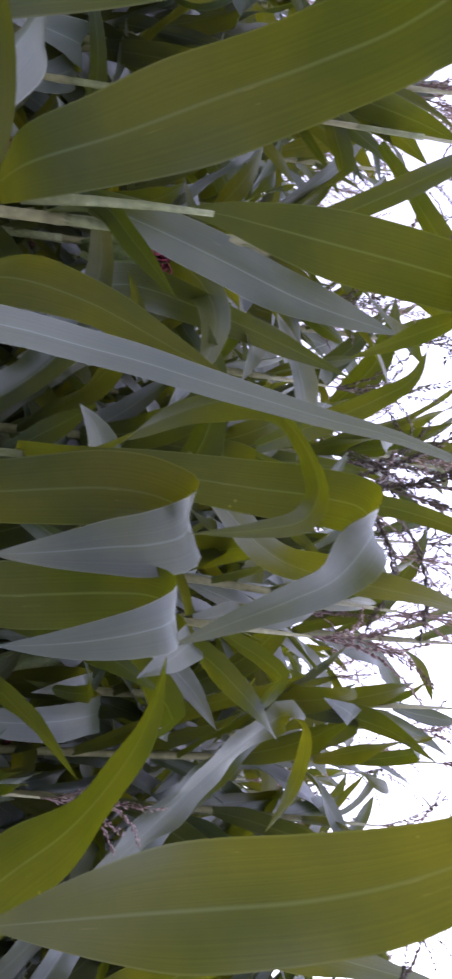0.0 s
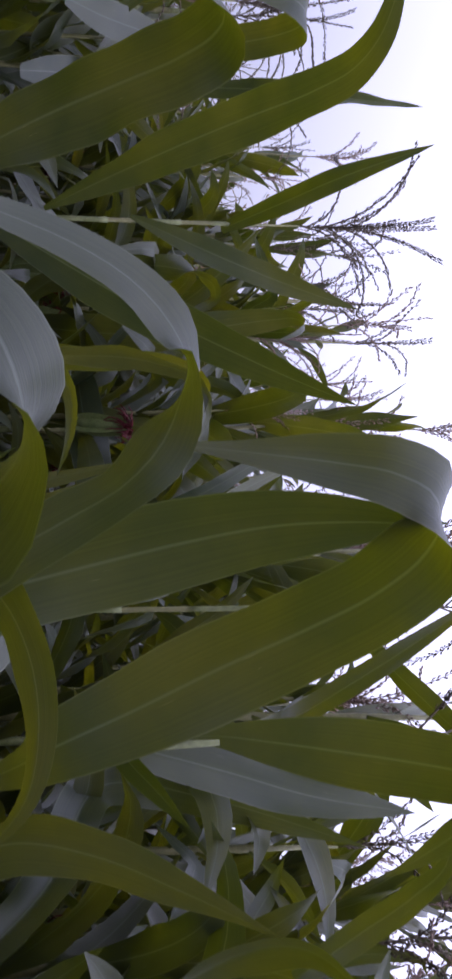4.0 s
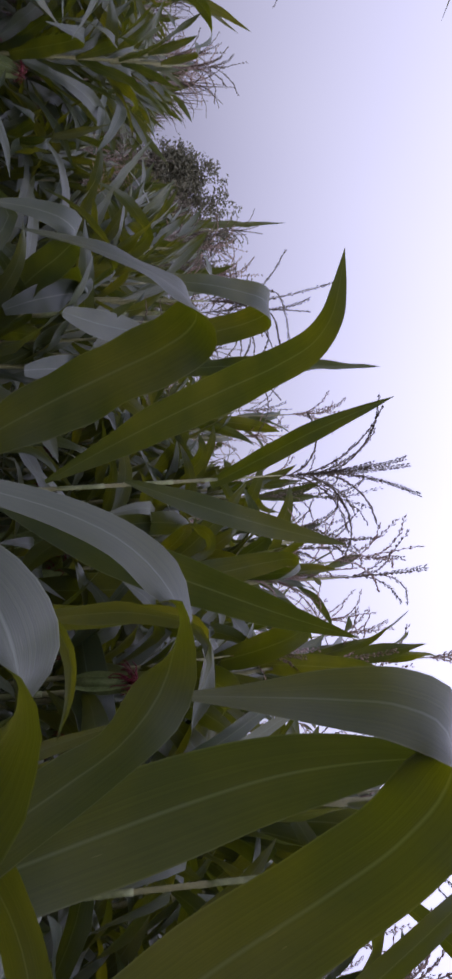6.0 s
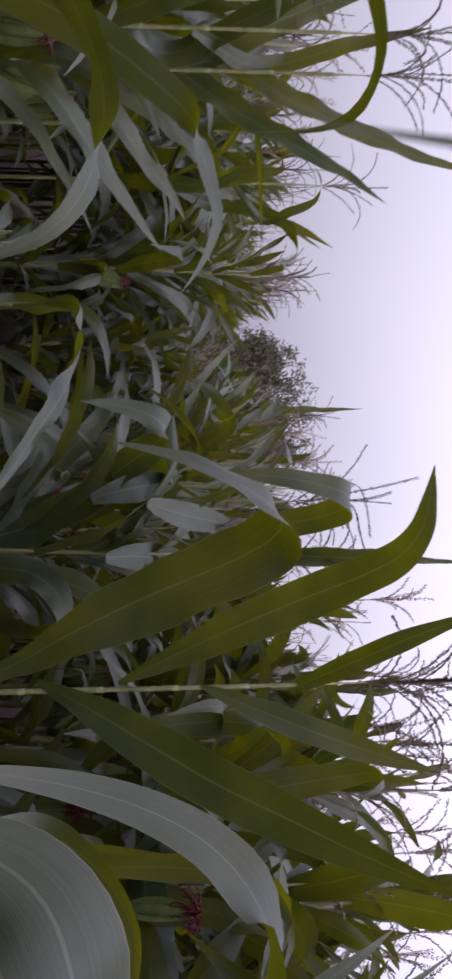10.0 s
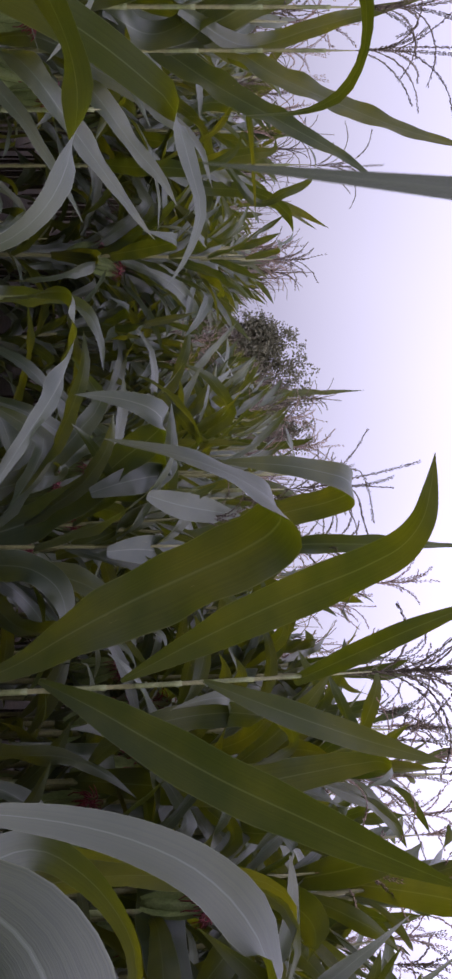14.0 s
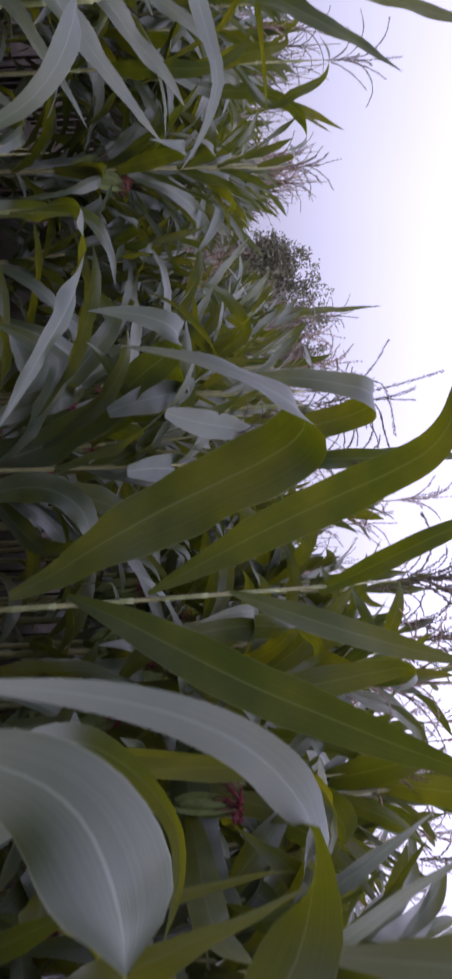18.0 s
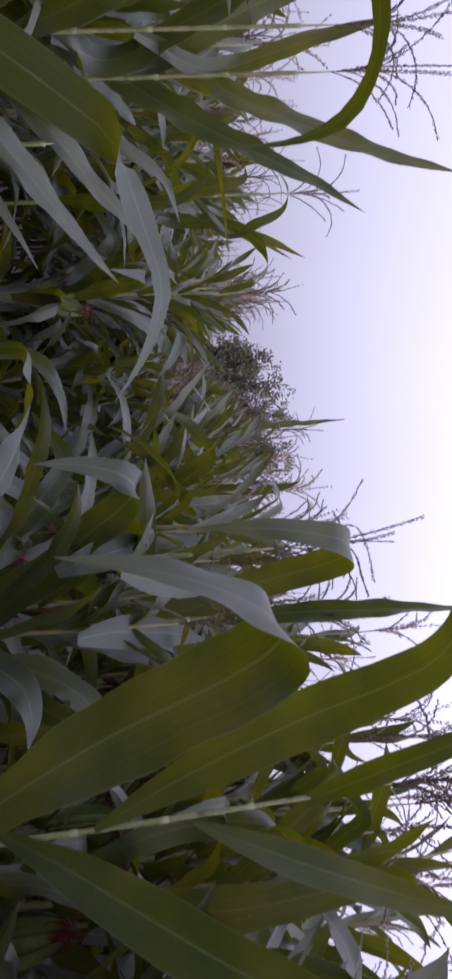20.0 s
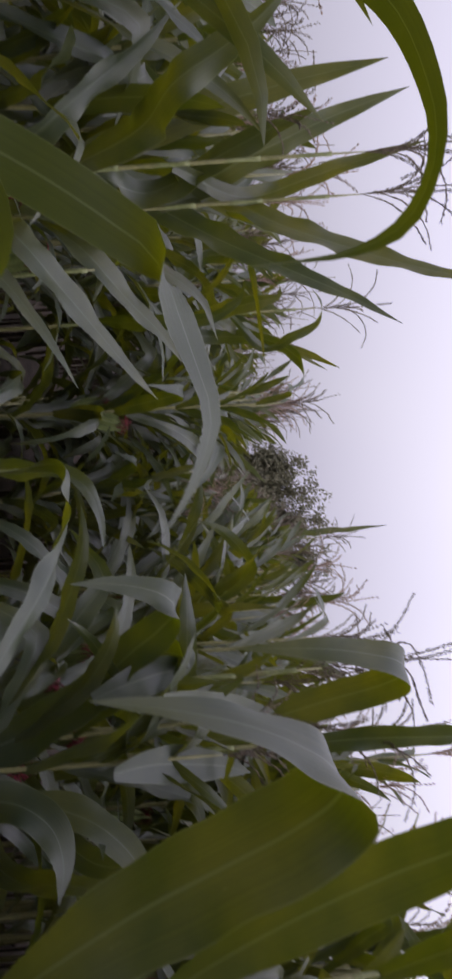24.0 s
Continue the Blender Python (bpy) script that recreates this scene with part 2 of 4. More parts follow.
def spine(ctrl, n):
    """n + 1 even stations of a smooth line through control points (x, y, z, twist), and its frame."""
    c = np.array(ctrl, float)
    k = np.r_[0, np.cumsum(np.linalg.norm(np.diff(c[:, :3], axis=0), axis=1))]
    m = np.empty_like(c)
    m[0], m[-1] = (c[1] - c[0]) / (k[1] - k[0]), (c[-1] - c[-2]) / (k[-1] - k[-2])
    for i in range(1, len(c) - 1):
        a, b = k[i] - k[i - 1], k[i + 1] - k[i]
        m[i] = ((c[i] - c[i - 1]) / a * b + (c[i + 1] - c[i]) / b * a) / (a + b)
    fine = np.linspace(0, k[-1], 12 * (len(c) - 1) + 1)
    i = np.clip(np.searchsorted(k, fine, side="right") - 1, 0, len(c) - 2)
    h = (k[i + 1] - k[i])[:, None]
    u = ((fine - k[i]) / h[:, 0])[:, None]
    p = (2*u**3 - 3*u**2 + 1)*c[i] + (u**3 - 2*u**2 + u)*h*m[i] + (3*u**2 - 2*u**3)*c[i + 1] + (u**3 - u**2)*h*m[i + 1]
    length = np.r_[0, np.cumsum(np.linalg.norm(np.diff(p[:, :3], axis=0), axis=1))]
    at = np.linspace(0, length[-1], n + 1)
    p = np.stack([np.interp(at, length, p[:, j]) for j in range(4)], 1)
    t = np.gradient(p[:, :3], axis=0)
    t /= np.linalg.norm(t, axis=1)[:, None]
    side = np.empty_like(t)
    s = np.cross(t[0], (0, 0, 1.0))
    if np.linalg.norm(s) < 0.05:
        s = np.cross(t[0], (0, 1.0, 0))
    for j in range(n + 1):
        s = s - t[j] * (s @ t[j])
        s /= np.linalg.norm(s)
        side[j] = s
    return p, t, side, length[-1]


def blade_block(ctrl, width, n=22, across=7, wave=1.0, base=0.5, seed=0, keel=24.0, peak=0.38):
    """A maize blade along a spine: widest at two fifths, running out to a point, keeled at the collar, with rippled margins."""
    p, t, side, length = spine(ctrl, n)
    s = np.linspace(0, 1, n + 1)
    grow = base + (1 - base) * np.sin(np.clip(s / peak, 0, 1) * np.pi / 2)
    taper = np.clip(1 - np.clip((s - peak) / (1 - peak), 0, 1) ** 2.3, 0.012, 1)
    half = width / 2 * grow * taper
    turn = np.radians(p[:, 3])[:, None]
    up = np.cross(side, t)
    a = np.cos(turn) * side + np.sin(turn) * up
    b = np.cross(a, t)
    lift = np.radians(keel * (1 - 0.75 * s))
    u = np.linspace(-1, 1, across)
    u = np.sign(u) * np.abs(u) ** 1.15
    rng = np.random.RandomState(seed + 7)
    k1, k2, f1, f2 = rng.uniform(0, 6.3, 4)
    v = s * length
    verts, uv = [], []
    for j, x in enumerate(u):
        k = k1 if x < 0 else k2
        ripple = wave * half * x * x * (0.22 * np.sin(v * 26 + k) + 0.12 * np.sin(v * 53 + 2 * k + f1))
        rim = half * x * (1 + 0.02 * np.sin(v * 40 + f2))
        verts.append(p[:, :3] + a * (rim * np.cos(lift))[:, None] + b * (np.abs(x) * half * np.sin(lift) + ripple)[:, None])
        uv.append(np.stack([np.full(n + 1, (x + 1) / 2), v], 1))
    verts, uv = np.stack(verts, 1).reshape(-1, 3), np.stack(uv, 1).reshape(-1, 2)
    faces = [[i * across + j, i * across + j + 1, (i + 1) * across + j + 1, (i + 1) * across + j] for i in range(n) for j in range(across - 1)]
    return verts, faces, uv


def tube_block(points, radii, sides=8):
    p = np.asarray(points, float)
    t = np.gradient(p, axis=0)
    t /= np.linalg.norm(t, axis=1)[:, None]
    ref = np.array((0.31, 0.95, 0.05)) if abs(t[0] @ (0.31, 0.95, 0.05)) < 0.9 else np.array((1.0, 0, 0))
    a = np.cross(t, ref)
    a /= np.linalg.norm(a, axis=1)[:, None]
    b = np.cross(t, a)
    ang = np.arange(sides) * 2 * np.pi / sides
    ring = (np.cos(ang)[None, :, None] * a[:, None] + np.sin(ang)[None, :, None] * b[:, None]) * np.asarray(radii, float)[:, None, None]
    verts = (p[:, None] + ring).reshape(-1, 3)
    n = len(p)
    faces = [[i * sides + j, i * sides + (j + 1) % sides, (i + 1) * sides + (j + 1) % sides, (i + 1) * sides + j] for i in range(n - 1) for j in range(sides)]
    faces += [list(range(sides))[::-1], [(n - 1) * sides + j for j in range(sides)]]
    return verts, faces, None


def stalk_block(height, nodes, lean=(0, 0), thick=0.0125, sides=9):
    """A jointed stalk: thinner upwards, swollen at each node."""
    z, r = [0.0], [thick * 1.15]
    for h in nodes:
        k = thick * (1.1 - 0.62 * h / height)
        z += [h - 0.022, h - 0.008, h, h + 0.008, h + 0.03]
        r += [k, k * 1.04, k * 1.16, k * 1.05, k * 0.97]
    z.append(height)
    r.append(thick * 0.17)
    z = np.array(z)
    bend = (z / height) ** 2
    return tube_block(np.stack([bend * lean[0], bend * lean[1], z], 1), r, sides)


def sheath_block(z0, z1, lean, height, thick):
    """The sheath that clasps the stalk below a blade, with a flared collar."""
    z = np.linspace(z0, z1, 7)
    bend = (z / height) ** 2
    r = thick * (1.1 - 0.62 * z / height) * np.array([1.06, 1.1, 1.12, 1.12, 1.12, 1.15, 1.3])
    return tube_block(np.stack([bend * lean[0], bend * lean[1], z], 1), r, 8)


def spike_blocks(start, ctrl, beads=30, size=0.0042, seed=0):
    """One tassel branch: a thin rachis with two ranks of pointed spikelets."""
    p, t, side, length = spine([(*c, 0) for c in ctrl], beads)
    blocks = [tube_block(p[:, :3], np.linspace(0.0017, 0.0006, beads + 1), 4)]
    up = np.cross(side, t)
    rng = np.random.RandomState(seed)
    first = int(beads * start)
    for i in range(first, beads + 1):
        for sign in (-1, 1):
            ang = rng.uniform(-0.7, 0.7)
            out = sign * (np.cos(ang) * side[i] + np.sin(ang) * up[i])
            o = p[i, :3] + out * 0.001 + t[i] * rng.uniform(-1, 1) * length / beads * 0.3
            q = np.cross(t[i], out)
            L, w = size * rng.uniform(1.7, 2.6), size * rng.uniform(0.32, 0.5)
            tip = o + t[i] * L + out * L * 0.35
            mid = o + t[i] * L * 0.45 + out * L * 0.28
            v = [o, mid + q * w, mid + out * w, mid - q * w, mid - out * w, tip]
            f = [[0, 2, 1], [0, 3, 2], [0, 4, 3], [0, 1, 4], [5, 1, 2], [5, 2, 3], [5, 3, 4], [5, 4, 1]]
            blocks.append((v, f, None))
    return blocks


def tassel_curves(rng, count, tall, spread):
    """Curves of a tassel that stands on the origin: one upright spike and arching side branches."""
    curves = [(0.12, [(0, 0, 0), (rng.uniform(-.01, .01), rng.uniform(-.01, .01), tall * .5), (rng.uniform(-.03, .03), rng.uniform(-.03, .03), tall)])]
    for i in range(count):
        az, z0 = i * 2.4 + rng.uniform(-.4, .4), tall * (0.02 + 0.42 * i / max(1, count))
        L, open_, droop = tall * rng.uniform(0.55, 0.85), rng.uniform(0.35, 1.0) * spread, rng.uniform(0.0, 0.9) * spread
        d = np.array((math.cos(az), math.sin(az), 0))
        pts, pos, el = [], np.array((0, 0, z0)), math.pi / 2 - open_ * 0.6
        for k in range(5):
            pts.append(tuple(pos))
            pos = pos + L / 4 * (d * math.cos(el) + np.array((0, 0, math.sin(el))))
            el -= (0.12 + droop * 0.45)
        curves.append((0.15, pts))
    return curves


def ear_blocks(L=0.19, r=0.024):
    z = np.linspace(0, 1, 9)
    prof = np.array([0.35, 0.75, 0.95, 1.0, 0.98, 0.9, 0.72, 0.5, 0.22]) * r
    body = tube_block(np.stack([0 * z, 0 * z, z * L], 1), prof, 10)
    wraps = []
    for k in range(4):
        az = k * 1.57
        d = np.array((math.cos(az), math.sin(az)))
        pts = [(d[0] * r * q, d[1] * r * q, L * zz, 90) for q, zz in ((0.5, 0.02), (1.06, 0.3), (1.08, 0.6), (0.75, 0.9), (0.7, 1.12))]
        wraps.append(blade_block(pts, r * 1.7, 8, 5, 0.3, 0.7, k))
    return [body] + wraps


def silk_blocks(L=0.19, seed=0, count=44):
    rng = np.random.RandomState(seed)
    blocks = []
    for i in range(count):
        az, el, l = rng.uniform(0, 6.28), rng.uniform(0.2, 1.5), rng.uniform(0.035, 0.075)
        pos, pts = np.array((0, 0, L * 0.95)), []
        for k in range(5):
            pts.append(pos)
            pos = pos + l / 4 * np.array((math.cos(az) * math.cos(el), math.sin(az) * math.cos(el), math.sin(el)))
            el -= rng.uniform(0.35, 1.0)
            az += rng.uniform(-0.5, 0.5)
        blocks.append(tube_block(pts, np.linspace(0.0022, 0.0014, 5), 3))
    return blocks


# ---------------------------------------------------------------- the ground
def ground_mesh():
    """One sheet of soil to the horizon, ridged along the rows near the alley."""
    axis = np.unique(np.r_[-2500, -600, -150, -40, np.arange(-12, 12.01, 0.15), 40, 150, 600, 2500])
    gx, gy = np.meshgrid(axis, axis)
    across = gx * ROW_N[0] + gy * ROW_N[1]
    near = np.clip((14 - np.hypot(gx, gy)) / 6, 0, 1)
    rough = np.array([noise.noise((x * 2.1, y * 2.1, 0.3)) for x, y in zip(gx.ravel(), gy.ravel())]).reshape(gx.shape)
    gz = near * (0.03 * np.cos((across - ROWS[0]) * 2 * np.pi / 0.75) + 0.03 * rough - 0.03)
    n = len(axis)
    faces = [[i * n + j, i * n + j + 1, (i + 1) * n + j + 1, (i + 1) * n + j] for i in range(n - 1) for j in range(n - 1)]
    return joined("ground", [(np.stack([gx, gy, gz], -1).reshape(-1, 3), faces, None)])


ROW_TURN = radians(14.5)                                  # the alley runs this far to the left of +y
ROW_U = (-math.sin(ROW_TURN), math.cos(ROW_TURN))
ROW_N = (math.cos(ROW_TURN), math.sin(ROW_TURN))
ROWS = [0.62 + 0.75 * k for k in range(10)] + [-0.32 - 0.75 * k for k in range(8)] + [0.15]
tagged(part("ground", ground_mesh(), SOIL, None), "dark brown tilled soil under the maize", "ground", kind="structure")


def clods():
    rng = np.random.RandomState(5)
    blocks = []
    for i in range(420):
        x, y, r = rng.uniform(-2.5, 4), rng.uniform(-1.5, 6), rng.uniform(0.008, 0.035)
        v = rng.normal(size=(8, 3))
        v = v / np.linalg.norm(v, axis=1)[:, None] * r * rng.uniform(0.7, 1.2, (8, 1))
        corners = np.array([(sx, sy, sz) for sx in (-1, 1) for sy in (-1, 1) for sz in (-1, 1)]) * r * 0.6 + v * 0.35 + (x, y, r * 0.2)
        f = [[0, 1, 3, 2], [4, 6, 7, 5], [0, 4, 5, 1], [2, 3, 7, 6], [0, 2, 6, 4], [1, 5, 7, 3]]
        blocks.append((corners, f, None))
    return joined("soil_clods", blocks)


tagged(part("soil_clods", clods(), SOIL, None), "crumbled dark clods lying on the field soil", "soil", kind="stuff")


# ---------------------------------------------------------------- maize plants
def arch(rng, z, az, length, rise, droop, fold=None, twist=0.0):
    """Control points of one blade from the stalk at height z: it rises, arches over and hangs; fold: where it breaks over."""
    d = np.array((math.cos(az), math.sin(az), 0.0))
    q = np.array((-d[1], d[0], 0.0))
    pos, el, pts, sway = np.array((0, 0, z)) + d * 0.006, rise, [], rng.uniform(-0.35, 0.35)
    n, curl = 9, rng.uniform(-0.5, 0.5)
    for k in range(n):
        pts.append((*pos, twist * (k / (n - 1)) ** 1.5))
        el -= droop * (0.25 + 0.75 * k / n) + rng.uniform(-0.08, 0.08)
        if fold is not None and k == fold:
            el -= 1.1
        el = max(el, -1.5)
        bow = sway * (k / n) + curl * (k / n) ** 3
        pos = pos + length / (n - 1) * (d * math.cos(el) + q * bow + np.array((0, 0, math.sin(el))))
    return pts


def plant_spec(rng, height, reach=1.0):
    """The blades of one plant as (control points, width, seed)."""
    plane, out = rng.uniform(0, 6.28), []
    count = rng.randint(14, 17) + (6 if reach < 0.9 else 0)
    for i in range(count):
        f = i / (count - 1)
        z = height * (0.34 + 0.60 * f ** 0.72 if reach < 0.9 else 0.26 + 0.67 * f)
        az = plane + math.pi * i + rng.uniform(-0.7, 0.7)
        length = reach * (0.58 + 0.24 * math.sin(math.pi * min(1, f * 1.15))) * (1 - 0.45 * max(0, f - 0.55) / 0.45) * rng.uniform(0.8, 1.1)
        rise = 0.95 + 0.24 * f + rng.uniform(-0.2, 0.15)
        droop = (0.33 - 0.22 * f) * rng.uniform(0.3, 1.5)
        fold = rng.randint(3, 7) if rng.rand() < 0.4 * (1.25 - f) else None
        width = (0.4 + 0.6 * reach) * (0.084 - 0.036 * max(0, f - 0.5) / 0.5) * rng.uniform(0.75, 1.1)
        out.append((arch(rng, z, az, length, rise, droop, fold, rng.uniform(-140, 140)), width, rng.randint(999)))
    return out


def maize_plant(x, y, height, label, lean=(0, 0), thick=0.0125, seed=0, tassel=True, tall=0.34, branches=9, spread=1.0, nodes=None, pink=False, group="maize in the field"):
    """An empty at the foot of a plant with its stalk, sheaths and tassel; blades and ears are added to it."""
    rng = np.random.RandomState(seed)
    base = tagged(new("maize_plant"), label, "maize plant", group)
    base.location = (x, y, 0)
    nodes = nodes or [height * (0.1 + 0.09 * k) for k in range(10)]
    part("stalk", joined("stalk", [stalk_block(height, nodes, lean, thick)]), STALK, base)
    for z in nodes[4:]:
        if z + 0.1 < height:
            part("sheath", joined("sheath", [sheath_block(z + 0.004, z + 0.1, lean, height, thick)]), SHEATH, base)
    if tassel:
        head = part("tassel", joined("tassel", spike_blocks(0.12, tassel_curves(rng, 0, tall, spread)[0][1], 48, 0.0046, seed)), PINK if pink else TASSEL, base)
        head.location = (lean[0], lean[1], height)
        for k, (s, pts) in enumerate(tassel_curves(rng, branches, tall, spread)[1:]):
            part("tassel_branch", joined("tassel_branch", spike_blocks(s, pts, 34, 0.0045, seed + k)), PINK if pink else TASSEL, head)
    return base


def blade(plant, width, *ctrl, wave=1.0, base=0.5, n=64, keel=24.0, peak=0.38):
    """One blade; control points from the plant's foot, with the twist in degrees."""
    seed = int(abs(ctrl[0][0] * 1000 + ctrl[-1][2] * 7000)) % 997
    leaf = part("leaf", joined("leaf", [blade_block(ctrl, width, n, 9, wave, base, seed, keel, peak)]), LEAF, plant)
    return leaf


def ear(plant, z, az, tilt=0.35, lean=(0, 0), length=0.19, seed=0):
    husk = part("ear", joined("ear", ear_blocks(length, length * 0.126)), HUSK, plant, "green husked ear with red silk")
    husk.matrix_local = pose(math.cos(az) * 0.02 + lean[0], math.sin(az) * 0.02 + lean[1], z) @ Matrix.Rotation(tilt, 4, (-math.sin(az), math.cos(az), 0))
    part("silk", joined("silk", silk_blocks(length, seed)), SILK, husk, "dark red silk")


def tassel_branch(plant, *pts, beads=40, size=0.0046):
    """One more branch of a tassel, by points from the plant's foot."""
    part("tassel_branch", joined("tassel_branch", spike_blocks(0.1, pts, beads, size, 3)), TASSEL, plant)


def field_plant(seed, reach=1.0):
    """A plant of the rows, blade by blade, to be copied."""
    rng = np.random.RandomState(seed)
    height = 2.0
    base = tagged(new("maize_plant"), "tall green maize plant in a row of the field", "maize plant", "maize in the field")
    nodes = [height * (0.1 + 0.09 * k) for k in range(10)]
    lean = rng.uniform(-0.06, 0.06, 2)
    part("stalk", joined("stalk", [stalk_block(height, nodes, lean, 0.012, 6)]), STALK, base)
    for ctrl, width, s in plant_spec(rng, height, reach):
        k = (ctrl[0][2] / height) ** 2
        ctrl = [(c[0] + lean[0] * k, c[1] + lean[1] * k, *c[2:]) for c in ctrl]
        part("leaf", joined("leaf", [blade_block(ctrl, width, 16, 5, 1.0, 0.5, s)]), LEAF, base)
    blocks = []
    for s, pts in tassel_curves(rng, 6 if reach < 0.9 else 7, 0.25, 0.6 if reach < 0.9 else 0.85):
        blocks += spike_blocks(s, pts, 15, 0.0058, seed)
    head = part("tassel", joined("tassel", blocks), PINK if seed % 3 == 0 else TASSEL, base)
    head.location = (lean[0], lean[1], height)
    if seed % 2:
        ear(base, 1.0 + 0.05 * (seed % 3), seed * 1.7, seed=seed)
    return base


def far_blocks(seed, near):
    """A plant for the wider field in few faces: blades, then stalk and tassel."""
    rng = np.random.RandomState(seed)
    spec = plant_spec(rng, 2.0)
    if near:
        blocks = [blade_block(c, w * 1.15, 6, 3, 0.6, 0.5, s) for c, w, s in spec + plant_spec(rng, 2.0)[7:]]
    else:
        blocks = [blade_block(c, w * 1.35, 4, 3, 0.6, 0.5, s) for c, w, s in spec[-7:]]
    spikes = []
    for s, pts in tassel_curves(rng, 4 if near else 2, 0.34, 0.9):
        pts = pts if near else pts[::2]
        spikes.append(tube_block([np.array(q) + (0, 0, 2.0) for q in pts], np.linspace(0.004, 0.002, len(pts)), 3))
    return blocks, spikes + [tube_block([(0, 0, 0), (0, 0, 1.0), (0, 0, 2.05)], [0.012, 0.01, 0.005], 4)]


def stack(name, blocks_list, places):
    """Many plants as one mesh, from a few kinds of block lists."""
    packed = []
    for blocks in blocks_list:
        base, vs, fs, uvs = 0, [], [], []
        for v, f, uv in blocks:
            vs.append(np.asarray(v, float))
            fs += [np.array(face) + base for face in f]
            uvs.append(np.zeros((len(v), 2)) if uv is None else uv)
            base += len(v)
        packed.append((np.concatenate(vs), fs, np.concatenate(uvs)))
    out = []
    for k, x, y, turn, size in places:
        v, f, uv = packed[k]
        c, s = math.cos(turn), math.sin(turn)
        out.append((np.stack([(v[:, 0] * c - v[:, 1] * s) * size + x, (v[:, 0] * s + v[:, 1] * c) * size + y, v[:, 2] * size], 1), f, uv))
    return joined(name, out)


def low_plant(seed):
    """A plant that stands lower than its neighbours, without a tassel."""
    rng = np.random.RandomState(seed)
    base = tagged(new("maize_plant"), "short green maize plant without a tassel beside the alley", "maize plant", "short maize beside the alley")
    part("stalk", joined("stalk", [stalk_block(1.1, [0.14 * k for k in range(1, 7)], (0, 0), 0.012, 6)]), STALK, base)
    for i in range(9):
        pts = arch(rng, 0.22 + 0.085 * i, seed + math.pi * i + rng.uniform(-0.5, 0.5), rng.uniform(0.5, 0.7), 0.95, 0.62)
        part("leaf", joined("leaf", [blade_block(pts, rng.uniform(0.065, 0.085), 14, 5, 1.0, 0.5, i)]), LEAF, base)
    return base


